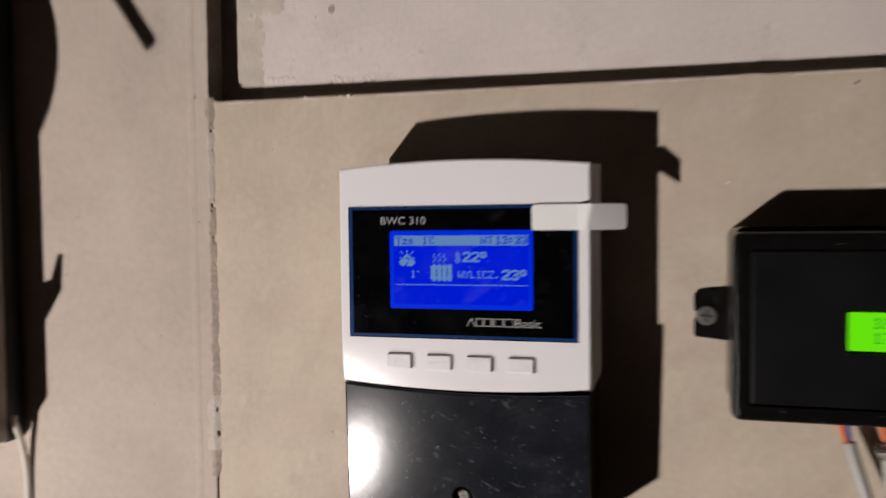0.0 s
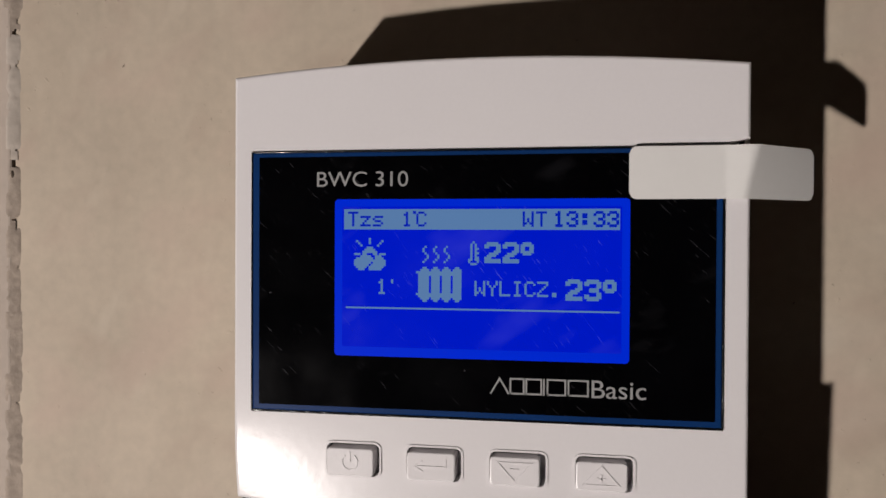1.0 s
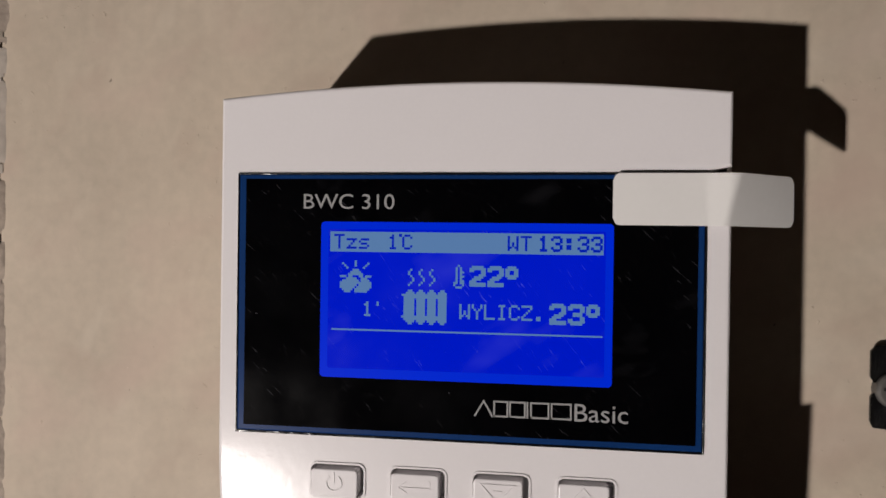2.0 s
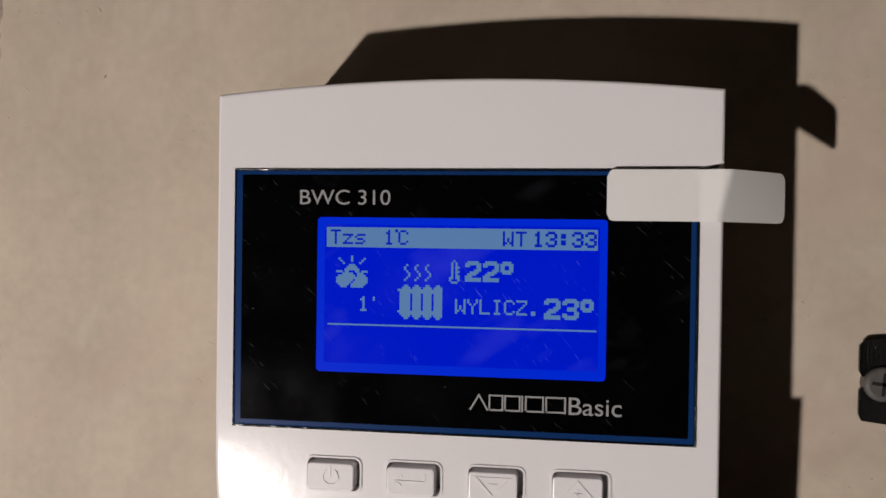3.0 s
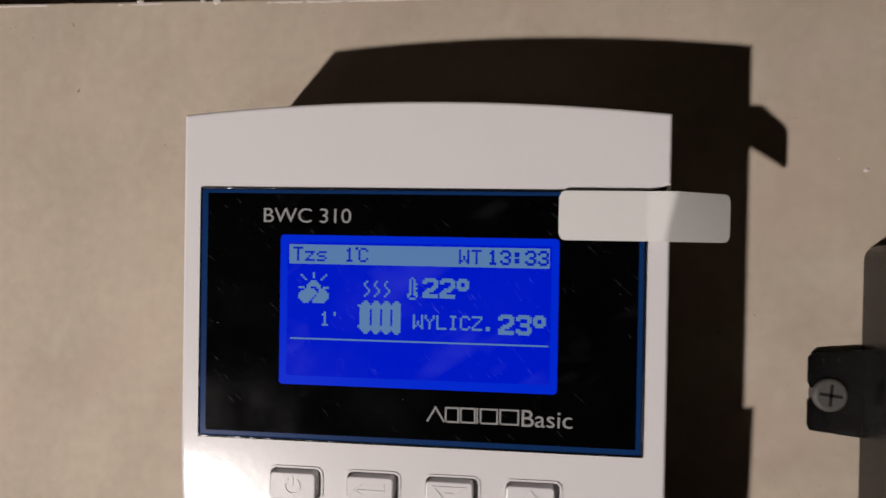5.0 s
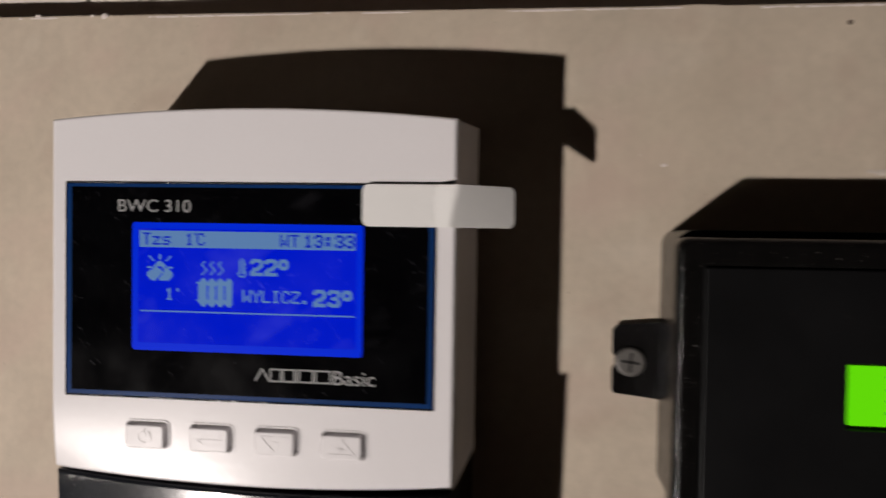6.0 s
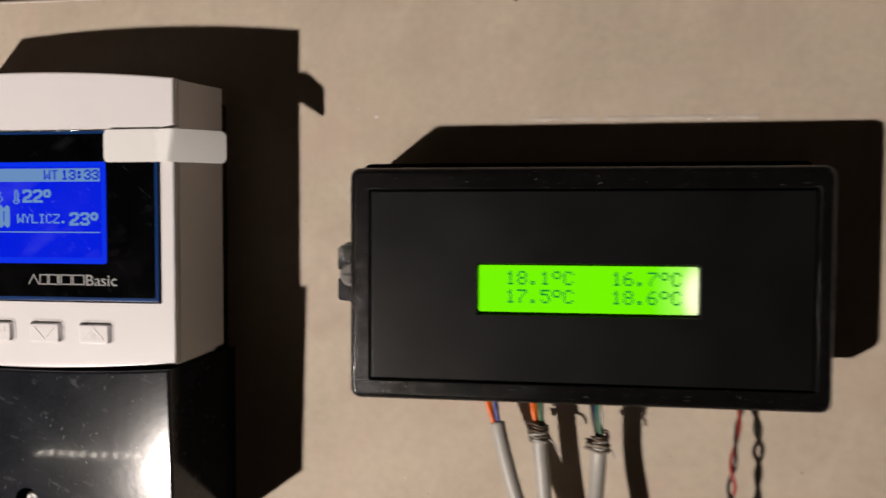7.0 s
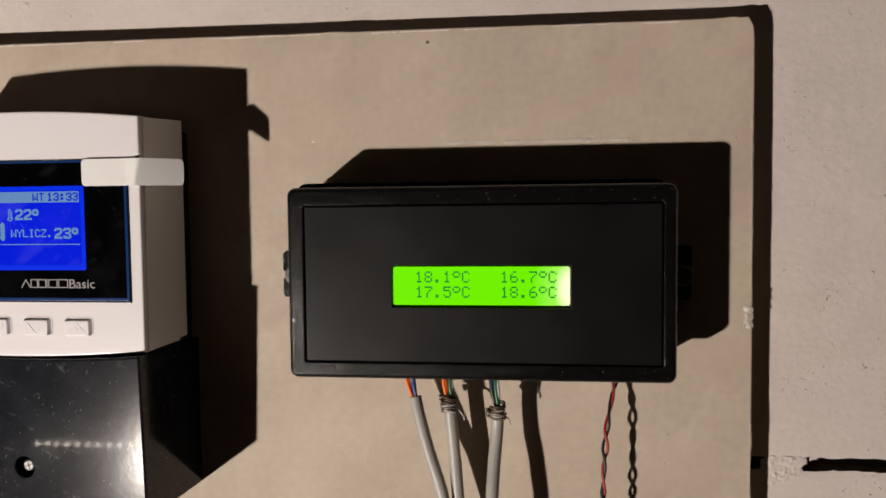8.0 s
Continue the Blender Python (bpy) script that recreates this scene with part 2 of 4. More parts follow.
# ---------------------------------------------------------------- mesh helpers
def thing(name, at, label, category, group="", kind=""):
    ob = new(name)
    ob.empty_display_size = 0.02
    ob.location = at
    return tagged(ob, label, category, group, kind)


def origin_of(ob):
    v = Vector((0, 0, 0))
    while ob:
        v += ob.location
        ob = ob.parent
    return v


def part(name, bm, mat, parent=None, label="", smooth=False):
    """Links a bmesh, drawn in world metres, as one mesh under a thing or a part."""
    if parent:
        bmesh.ops.translate(bm, verts=bm.verts, vec=-origin_of(parent))
    me = bpy.data.meshes.new(name)
    bm.to_mesh(me)
    bm.free()
    me.materials.append(mat)
    if smooth:
        for p in me.polygons:
            p.use_smooth = True
        if smooth is not True:
            me.set_sharp_from_angle(angle=radians(smooth))
    ob = new(name, me)
    ob.parent = parent
    return tagged(ob, label) if label else ob


def rrect(x0, x1, z0, z1, r=0.0, n=5):
    """A rounded rectangle in the wall's plane, anticlockwise seen from the room."""
    if r <= 0:
        return [(x0, z0), (x1, z0), (x1, z1), (x0, z1)]
    out = []
    for cx, cz, a in ((x1 - r, z0 + r, -90), (x1 - r, z1 - r, 0), (x0 + r, z1 - r, 90), (x0 + r, z0 + r, 180)):
        for i in range(n + 1):
            q = radians(a + 90 * i / n)
            out.append((cx + r * math.cos(q), cz + r * math.sin(q)))
    return out


def circle(cx, cz, r, n=20):
    return [(cx + r * math.cos(2 * math.pi * i / n), cz + r * math.sin(2 * math.pi * i / n)) for i in range(n)]


def inset(poly, d):
    """The outline moved inwards by d (for an anticlockwise outline)."""
    out, n = [], len(poly)
    for i in range(n):
        a, b, c = (Vector(poly[(i + k) % n]) for k in (-1, 0, 1))
        e, f = (b - a), (c - b)
        if e.length < 1e-9 or f.length < 1e-9:
            out.append(tuple(b))
            continue
        e, f = e.normalized(), f.normalized()
        ne, nf = Vector((-e.y, e.x)), Vector((-f.y, f.x))
        m = ne + nf
        m = m / max(0.3, m.dot(m)) * 2
        out.append((b.x + m.x * d, b.y + m.y * d))
    return out


def plate(outer, holes=(), front=0.0, back=0.01, r=0.0, steps=3, hole_r=0.0, into=None):
    """A slab in the wall's plane with a rounded front edge and openings through it."""
    bm = into or bmesh.new()

    def ring(poly, y):
        return [bm.verts.new((x, y, z)) for x, z in poly]

    def wall(a, b):
        for i in range(len(a)):
            j = (i + 1) % len(a)
            bm.faces.new((a[i], a[j], b[j], b[i]))

    def stack(poly, rr, sign):
        rows = []
        for k in range(steps + 1 if rr else 1):
            q = math.pi / 2 * (k / steps) if rr else math.pi / 2
            rows.append(ring(inset(poly, sign * rr * (1 - math.sin(q))), front + rr * (1 - math.cos(q))))
        rows.append(ring(poly, back))
        for a, b in zip(rows, rows[1:]):
            wall(a, b)
        return rows[0], rows[-1]

    tops, bottoms = [], []
    for poly, rr, sign in [(outer, r, 1)] + [(h, hole_r, -1) for h in holes]:
        a, b = stack(poly, rr, sign)
        tops.append(a)
        bottoms.append(b)
    for loops in (tops, bottoms):
        if not holes:
            bm.faces.new(loops[0])
            continue
        edges = []
        for lp in loops:
            for i in range(len(lp)):
                edges.append(bm.edges.get((lp[i], lp[(i + 1) % len(lp)])))
        bmesh.ops.triangle_fill(bm, edges=edges, use_beauty=True, use_dissolve=False)
    bmesh.ops.recalc_face_normals(bm, faces=bm.faces)
    return bm


def block(x0, x1, y0, y1, z0, z1, into=None):
    return plate(rrect(x0, x1, z0, z1), front=y0, back=y1, into=into)


def smooth_line(pts, n=6):
    """Points along a soft curve through pts."""
    P = [Vector(p) for p in pts]
    P = [P[0] * 2 - P[1]] + P + [P[-1] * 2 - P[-2]]
    out = []
    for i in range(1, len(P) - 2):
        for k in range(n):
            t = k / n
            a, b, c, d = P[i - 1:i + 3]
            out.append(0.5 * ((2 * b) + (c - a) * t + (2 * a - 5 * b + 4 * c - d) * t * t + (3 * b - a - 3 * c + d) * t ** 3))
    return out + [P[-2]]


def tube(pts, r, sides=10, into=None, end=None):
    """A round cord along pts, from radius r to radius end."""
    bm = into or bmesh.new()
    rings, n = [], len(pts)
    for i, p in enumerate(pts):
        d = (pts[min(i + 1, n - 1)] - pts[max(i - 1, 0)]).normalized()
        u = d.cross(Vector((0.02, 1, 0.01))).normalized()
        v = d.cross(u)
        rr = r if end is None else r + (end - r) * i / (n - 1)
        rings.append([bm.verts.new(p + (u * math.cos(2 * math.pi * k / sides) + v * math.sin(2 * math.pi * k / sides)) * rr) for k in range(sides)])
    for a, b in zip(rings, rings[1:]):
        for k in range(sides):
            bm.faces.new((a[k], a[(k + 1) % sides], b[(k + 1) % sides], b[k]))
    bm.faces.new(rings[0][::-1])
    bm.faces.new(rings[-1])
    bmesh.ops.recalc_face_normals(bm, faces=bm.faces)
    return bm


def stroke(pts, w, front, back, into=None):
    """A raised or printed line of width w along pts in the wall's plane."""
    bm = into or bmesh.new()
    for i, ((x0, z0), (x1, z1)) in enumerate(zip(pts, pts[1:])):
        d = Vector((x1 - x0, z1 - z0))
        if d.length < 1e-9:
            continue
        d.normalize()
        nx, nz = -d.y * w / 2, d.x * w / 2
        ex, ez = d.x * w / 2, d.y * w / 2
        plate([(x0 - ex - nx, z0 - ez - nz), (x1 + ex - nx, z1 + ez - nz), (x1 + ex + nx, z1 + ez + nz), (x0 - ex + nx, z0 - ez + nz)],
              front=front - 0.00001 * (i % 3), back=back + 0.00001 * (i % 3), into=bm)
    return bm


def wavy(p, q, step, amount, scale, seed):
    """Points from p to q, knocked about like a sawn, chipped edge."""
    p, q = Vector(p), Vector(q)
    n = max(2, int((q - p).length / step))
    d = (q - p).normalized()
    nn = Vector((-d.y, d.x))
    out = []
    for i in range(n):
        v = p + (q - p) * i / n
        k = noise.noise(Vector((v.x * scale, seed, v.y * scale))) + 0.5 * noise.noise(Vector((v.x * scale * 3.7, seed + 5, v.y * scale * 3.7)))
        chip = max(0.0, noise.noise(Vector((v.x * 38, seed + 9, v.y * 38))) - 0.33) * 14
        v = v + nn * (amount * k * (0.4 + chip))
        out.append((v.x, v.y))
    return out


# ---------------------------------------------------------------- structure: the wall and its boards
def wall_relief(x, z, seed):
    """How far the face of a block lies behind its plane: trowel waves, small pits and proud grains."""
    h = 0.0007 * noise.noise(Vector((x * 9, seed, z * 9))) + 0.0002 * noise.noise(Vector((x * 60, seed, z * 60)))
    k = noise.noise(Vector((x * 210, seed + 3, z * 240)))
    patch = noise.noise(Vector((x * 16, seed + 7, z * 22)))
    if k > 0.385 and patch > -0.05:
        h += 0.0015 * (k - 0.385) * min(1, 3 * (patch + 0.05))
    if k < -0.48:
        h -= 0.0014 * (-0.48 - k)
    if seed == 21:                           # this block leans back towards the pier
        h += 0.003 * min(1.0, max(0.0, (0.05 - x) / 0.26))
    return h


def wall_block(x0, x1, z0, z1, seed, step=0.004, y=0.0125):
    """A block of the wall with a trowelled, pitted face and crumbled arrises."""
    bm = bmesh.new()
    nx, nz = max(2, int((x1 - x0) / step)), max(2, int((z1 - z0) / step))
    grid = []
    for j in range(nz + 1):
        row = []
        for i in range(nx + 1):
            x, z = x0 + (x1 - x0) * i / nx, z0 + (z1 - z0) * j / nz
            near = min(x - x0, x1 - x, z - z0, z1 - z)
            crumble = 0.5 + 0.5 * noise.noise(Vector((x * 55, seed + 1, z * 55)))
            h = wall_relief(x, z, seed) + max(0.0, 1 - near / (0.0008 + 0.001 * crumble)) ** 2 * 0.0004 * crumble
            zz = z
            if j in (0, nz):
                zz += 0.0007 * noise.noise(Vector((x * 120, seed + 2, 0.5))) + 0.0006 * noise.noise(Vector((x * 420, seed + 2, 0.5)))
            row.append(bm.verts.new((x, y + h, zz)))
        grid.append(row)
    for j in range(nz):
        for i in range(nx):
            bm.faces.new((grid[j][i], grid[j][i + 1], grid[j + 1][i + 1], grid[j + 1][i]))
    rim = [e for e in bm.edges if e.is_boundary]
    out = bmesh.ops.extrude_edge_only(bm, edges=rim)
    for v in out["geom"]:
        if isinstance(v, bmesh.types.BMVert):
            v.co.y = y + 0.03
        elif isinstance(v, bmesh.types.BMFace):
            v.material_index = 1
    bmesh.ops.recalc_face_normals(bm, faces=bm.faces)
    return bm


def dab(x0, x1, z0, z1, under, seed, thick=0.0004, rough=0.0001, ragged=0.35, corner=(1, 1), step=0.0005, grain=420, margin=0.004):
    """Filler or dirt pressed on a surface: thickest inside, running out into it along a ragged rim. under(x, z) is that surface."""
    bm = bmesh.new()
    nx, nz = max(6, int((x1 - x0) / step)), max(6, int((z1 - z0) / step))
    sx, sz = min(0.5, margin / (x1 - x0)), min(0.5, margin / (z1 - z0))
    grid = []
    for j in range(nz + 1):
        row = []
        for i in range(nx + 1):
            u, w = i / nx, j / nz
            x, z = x0 + (x1 - x0) * u, z0 + (z1 - z0) * w
            cut = 1.0 if corner == (1, 1) else 1.0 - (u if corner[0] > 0 else 1 - u) * 1.1 - (w if corner[1] > 0 else 1 - w) * 0.35
            m = min(1 - math.hypot(max(0.0, 1 - min(u, 1 - u) / sx), max(0.0, 1 - min(w, 1 - w) / sz)), cut / 0.3)
            m += ragged * 2 * (noise.noise(Vector((x * 160, seed, z * 160))) + 0.6 * noise.noise(Vector((x * 520, seed, z * 520)))) - 0.25
            if i in (0, nx) or j in (0, nz):
                m = -1.0
            m = max(-1.0, min(1.0, m * 1.6))
            k = noise.noise(Vector((x * grain, seed + 2, z * grain)))
            row.append((bm.verts.new((x, under(x, z) - thick * m - rough * k * max(0.0, m), z)), m))
        grid.append(row)
    for j in range(nz):
        for i in range(nx):
            four = (grid[j][i], grid[j][i + 1], grid[j + 1][i + 1], grid[j + 1][i])
            if max(m for v, m in four) > -0.5:
                bm.faces.new([v for v, m in four])
    bmesh.ops.delete(bm, geom=[v for v in bm.verts if not v.link_faces], context="VERTS")
    bmesh.ops.recalc_face_normals(bm, faces=bm.faces)
    return bm


wall_back = thing("wall_north", (0, 0.03, 0), "whitewashed block wall with a dark open joint", "wall", kind="structure")
part("mortar_bed", block(-1.6, 1.6, 0.0205, 0.12, 0.0, 2.45), M_MORTAR_SHADE, wall_back)
JOINTS = (1.1380, 1.3788, 1.6220, 1.8640)
for j, (z0, z1) in enumerate(zip(JOINTS, JOINTS[1:])):
    for i, (x0, x1) in enumerate(((-0.84, -0.252), (-0.248, 0.344), (0.348, 0.94))):
        fine = i == 1 and j < 2
        brick = part("brick", wall_block(x0, x1, z0 + 0.0026, z1 - 0.0026, 11 + 3 * i + 7 * j, 0.0022 if fine else 0.012), M_BLOCK, wall_back, smooth=40)
        # dark block sides put the open joint's shade into the colour
        brick.data.materials.append(M_MORTAR_SHADE)
part("wall_rest_below", block(-1.6, 1.6, 0.0125, 0.0204, 0.0, 1.136), M_BLOCK, wall_back)
part("wall_rest_above", block(-1.6, 1.6, 0.0125, 0.0204, 1.866, 2.45), M_BLOCK, wall_back)
part("wall_rest_east", block(0.944, 1.6, 0.0125, 0.0204, 1.136, 1.866), M_BLOCK, wall_back)
part("wall_rest_west", block(-1.6, -0.844, 0.0125, 0.0204, 1.136, 1.866), M_BLOCK, wall_back)

outline = (wavy((-0.2128, 1.02), (0.2034, 1.02), 0.01, 0.0004, 60, 1) + wavy((0.2034, 1.02), (0.2024, 1.5485), 0.0012, 0.00026, 90, 2)
           + [(0.2020, 1.5530), (0.2004, 1.5560)] + wavy((0.2000, 1.5563), (-0.2128, 1.5580), 0.003, 0.0004, 50, 3) + wavy((-0.2128, 1.5580), (-0.2128, 1.02), 0.002, 0.0008, 70, 4))
panel = tagged(part("wall_panel", plate(outline, front=0.0, back=0.0122, r=0.0005, steps=2), M_PANEL), "beige painted board fixed proud of the wall", "wall panel", kind="structure")


def board(x, z):
    return 0.0


rng_edge = random.Random(4)
for k in range(11):                          # paint dried in a broken ridge along the board's top and side
    x0 = -0.206 + 0.0362 * k + rng_edge.uniform(0, 0.008)
    z0 = 1.5563 + (0.2 - x0) * 0.0041
    part("paint_ridge", dab(x0, min(0.1995, x0 + rng_edge.uniform(0.012, 0.040)), z0 - rng_edge.uniform(0.0010, 0.0014), z0 - 0.0004, board, 40 + k, 0.00012, 0.0002, 0.7, margin=0.0006, step=0.0003), M_BLOCK, panel, smooth=40)
for z0, tall, wide in ((1.372, 0.030, 0.0007), (1.452, 0.020, 0.0009), (1.476, 0.012, 0.0008), (1.498, 0.026, 0.0010)):
    x0 = 0.2034 - (z0 - 1.02) * 0.0019
    part("paint_ridge", dab(x0 - wide - 0.0003, x0 - 0.0002, z0, z0 + tall, board, int(z0 * 1000), 0.00012, 0.0003, 0.7, margin=0.0006, step=0.0003), M_PANEL, panel, smooth=40)
part("filler_streak", dab(0.080, 0.156, 1.5098, 1.5119, board, 91, 0.00012, 0.0002, 0.75, margin=0.001, step=0.0004), M_SMEAR, panel, "thin dried streak of filler", smooth=40)
part("chipped_edge", dab(0.1990, 0.2030, 1.4350, 1.4460, board, 92, 0.0002, 0.0006, 0.8, margin=0.002, step=0.0004, grain=700), M_SMEAR, panel, "crumbled chip at the board's edge", smooth=40)


def upper(x, z):
    return 0.0125 + wall_relief(x, z, 21)


def lower(x, z):
    return 0.0125 + wall_relief(x, z, 14)


for name, box, under, seed, thick, rough, ragged, corner, mat, label, cat in (
        ("filler_smear", (-0.2180, -0.1900, 1.5540, 1.6160), upper, 3, 0.0001, 0.00003, 0.5, (1, 1), M_SMEAR, "greyed smear of filler on the block wall", "filler"),
        ("filler_smear", (-0.2100, -0.1780, 1.6020, 1.6190), upper, 9, 0.00012, 0.00003, 0.5, (1, 1), M_SMEAR, "greyed smear of filler on the block wall", "filler"),
        ("filler_crust", (-0.1900, -0.1700, 1.5630, 1.5715), upper, 4, 0.00025, 0.0006, 0.75, (1, 1), M_BLOCK, "rough crust of filler on the block wall", "filler"),
        ("filler_crust", (-0.1540, -0.1180, 1.5600, 1.5705), upper, 5, 0.0003, 0.0006, 0.7, (1, 1), M_BLOCK, "rough crust of filler on the block wall", "filler"),
        ("dirt_smudge", (-0.1562, -0.1516, 1.6000, 1.6050), upper, 6, 0.00012, 0.00005, 0.3, (1, 1), M_DIRT, "brown smudge of dirt on the block wall", "dirt"),
        ("joint_filler", (0.2100, 0.2320, 1.3690, 1.3822), lower, 8, 0.0003, 0.0006, 0.6, (1, -1), M_BLOCK, "crumbled pale filler closing the open joint", "filler")):
    tagged(part(name, dab(*box, under, seed, thick, rough, ragged, corner, grain=800), mat, smooth=30), label, cat, kind="structure")


def crumb(x, z, size, seed):
    """A splash of filler stuck to the paint."""
    bm = bmesh.new()
    bmesh.ops.create_icosphere(bm, subdivisions=2, radius=1.0)
    for v in bm.verts:
        k = 1 + 0.45 * noise.noise(v.co * 1.7 + Vector((seed, seed, 0)))
        v.co = Vector((x + v.co.x * k * size, 0.0002 + v.co.y * size * 0.3, z + v.co.z * k * size * 0.7))
    return bm


for x, z, size, seed in ((0.0275, 1.5126, 0.0011, 1), (0.1395, 1.5105, 0.0012, 2), (0.1445, 1.5099, 0.0008, 3), (0.0793, 1.5092, 0.0007, 4), (0.0090, 1.5010, 0.0006, 5),
                         (-0.1480, 1.5085, 0.0004, 6), (0.2010, 1.4440, 0.0019, 7), (0.2013, 1.4370, 0.0013, 8), (-0.1150, 1.5568, 0.0006, 9), (-0.1040, 1.5569, 0.0007, 10),
                         (-0.0005, 1.4560, 0.0006, 11), (-0.1620, 1.5576, 0.0011, 14), (-0.1400, 1.5573, 0.0014, 15), (-0.1440, 1.5574, 0.0009, 16), (0.1210, 1.5559, 0.0006, 12), (0.0500, 1.5561, 0.0005, 13)):
    tagged(part("plaster_crumb", crumb(x, z, size, seed), M_BLOCK, smooth=True), "pale crumb of filler on the board", "crumb", "crumbs of filler", "structure")
# no real hollow: a flat disc with the hole's shade as its colour
tagged(part("nail_hole", plate(circle(0.0757, 1.5514, 0.0007, 10), front=-0.0002, back=0.0005), M_MORTAR_SHADE), "small dark nail hole in the board", "nail hole", kind="structure")

edge = wavy((-0.2131, 0.75), (-0.2131, 2.1), 0.002, 0.0006, 80, 6)
tagged(part("wall_pier", plate([(-0.95, 0.75)] + edge + [(-0.2131, 2.1), (-0.95, 2.1)], front=-0.0012, back=0.0122, r=0.0010, steps=3), M_LEFT),
       "beige plastered board with a cracked edge", "wall", kind="structure")
pier = bpy.data.objects["wall_pier"].data
pier.materials.append(M_EDGE)                # the side turned from the lamp has its shade put into the colour
for face in pier.polygons:
    if face.normal.x > 0.85:
        face.material_index = 1


def at_joint(x, z):
    return -0.0012 if x < -0.2140 else -0.0012 + 0.0012 * min(1.0, (x + 0.2140) / 0.0030)


for z0, z1, x0, x1, seed, mat in ((1.5440, 1.5600, -0.2158, -0.2100, 2, M_FILLER), (1.5080, 1.5430, -0.2150, -0.2108, 3, M_SMEAR), (1.4640, 1.5060, -0.2150, -0.2108, 9, M_FILLER), (1.4110, 1.4660, -0.2153, -0.2102, 4, M_FILLER),
                                  (1.3840, 1.4125, -0.2182, -0.2098, 5, M_SMEAR), (1.3700, 1.3850, -0.2160, -0.2104, 6, M_FILLER), (1.3000, 1.3590, -0.2155, -0.2104, 7, M_FILLER), (1.2000, 1.2900, -0.2155, -0.2104, 8, M_SMEAR)):
    tagged(part("joint_filler", dab(x0, x1, z0, z1, at_joint, seed, 0.00016, 0.0002, 0.7, margin=0.003), mat, smooth=40), "grey-brown filler smeared into the board joint", "filler", "filler in the joint", "structure")
for x, z, size, seed in ((-0.2126, 1.4047, 0.0006, 2), (-0.2122, 1.3925, 0.0008, 3), (-0.2130, 1.5040, 0.0005, 4), (-0.2432, 1.3855, 0.0006, 5), (-0.2324, 1.3718, 0.0006, 6)):
    chip = crumb(0.0, 0.0, size, seed + 60)
    for v in chip.verts:
        v.co = Vector((x + v.co.x * 0.7 - v.co.z * 0.25, v.co.y * 0.7 - 0.0012, z + v.co.z * 2.6))
    tagged(part("chipped_hole", chip, M_EDGE, smooth=True), "small dark chip in the plaster", "chip", "chips in the plaster", "structure")
tagged(part("trim", dab(-0.2262, -0.2195, 1.0, 1.95, lambda x, z: -0.0012, 31, 0.0003, 0.0001, 0.12, step=0.0011, grain=60), M_LEFT, smooth=True), "plastered-over corner bead", "trim", kind="structure")

# Unseen room shell, added to bounce back a little of the lamp's light.
tagged(part("floor", block(-1.7, 1.7, -2.4, 0.1, -0.1, 0.0), M_FLOOR), "grey concrete floor", "floor", kind="structure")
tagged(part("ceiling", block(-1.7, 1.7, -2.4, 0.1, 2.45, 2.55), M_ROOM), "plain plastered ceiling", "ceiling", kind="structure")
tagged(part("unseen_wall_south", block(-1.7, 1.7, -2.5, -2.4, -0.1, 2.55), M_ROOM), "plain plastered wall", "wall", kind="structure")
tagged(part("unseen_wall_west", block(-1.7, -1.6, -2.4, 0.1, 0.0, 2.45), M_ROOM), "plain plastered wall", "wall", kind="structure")
tagged(part("unseen_wall_east", block(1.6, 1.7, -2.4, 0.1, 0.0, 2.45), M_ROOM), "plain plastered wall", "wall", kind="structure")

# ---------------------------------------------------------------- the display fonts
GLYPHS = {
    "1": "00100 01100 00100 00100 00100 00100 01110", "2": "01110 10001 00001 00110 01000 10000 11111",
    "3": "01110 10001 00001 00110 00001 10001 01110", "5": "11111 10000 11110 00001 00001 10001 01110",
    "6": "00110 01000 10000 11110 10001 10001 01110", "7": "11111 00001 00010 00100 01000 01000 01000",
    "8": "01110 10001 10001 01110 10001 10001 01110", ".": "00000 00000 00000 00000 00000 01100 01100",
    "o": "01110 10001 10001 01110 00000 00000 00000", "C": "01110 10001 10000 10000 10000 10001 01110",
    "T": "11111 00100 00100 00100 00100 00100 00100", "z": "00000 00000 11111 00010 00100 01000 11111",
    "s": "00000 00000 01111 10000 01110 00001 11110", "W": "10001 10001 10001 10101 10101 11011 10001",
    "Y": "10001 10001 01010 00100 00100 00100 00100", "L": "10000 10000 10000 10000 10000 10000 11111",
    "I": "01110 00100 00100 00100 00100 00100 01110", "Z": "11111 00001 00010 00100 01000 10000 11111",
    ":": "00000 01100 01100 00000 01100 01100 00000", "'": "01000 01000 00000 00000 00000 00000 00000",
    " ": "00000 00000 00000 00000 00000 00000 00000",
}
BIG = {
    "2": "0111110 1111111 1100011 0000011 0000111 0011110 0111100 1110000 1111111 1111111",
    "3": "0111110 1111111 1100011 0000011 0011110 0011110 0000011 1100011 1111111 0111110",
    "o": "011110 111111 110011 110011 111111 011110",
}
ICONS = {
    "sun": "000000010000000 010000010000010 001000010000100 000100000001000 000000111000000 000001111100000 000011111110000 111011000110111 "
           "000111110011100 011111111011110 111111111111111 111111110111111 111111101111111 011111011111110 001110011111100",
    "steam": "0100001000010 1000010000100 1000010000100 0100001000010 0010000100001 0010000100001 0100001000010 1000010000100",
    "radiator": "00 0110001100011000110 / 00 1111011110111101111 / 11 1111111111111111111 / 01 1111111111111111111 / " + "01 1111011110111101111 / " * 8
                + "11 1111111111111111111 / 01 1111111111111111111 / 00 1111011110111101111 / 00 0110001100011000110",
    "thermometer": "00100 01010 01010 01011 01010 01011 01010 01011 11011 10001 01110",
}
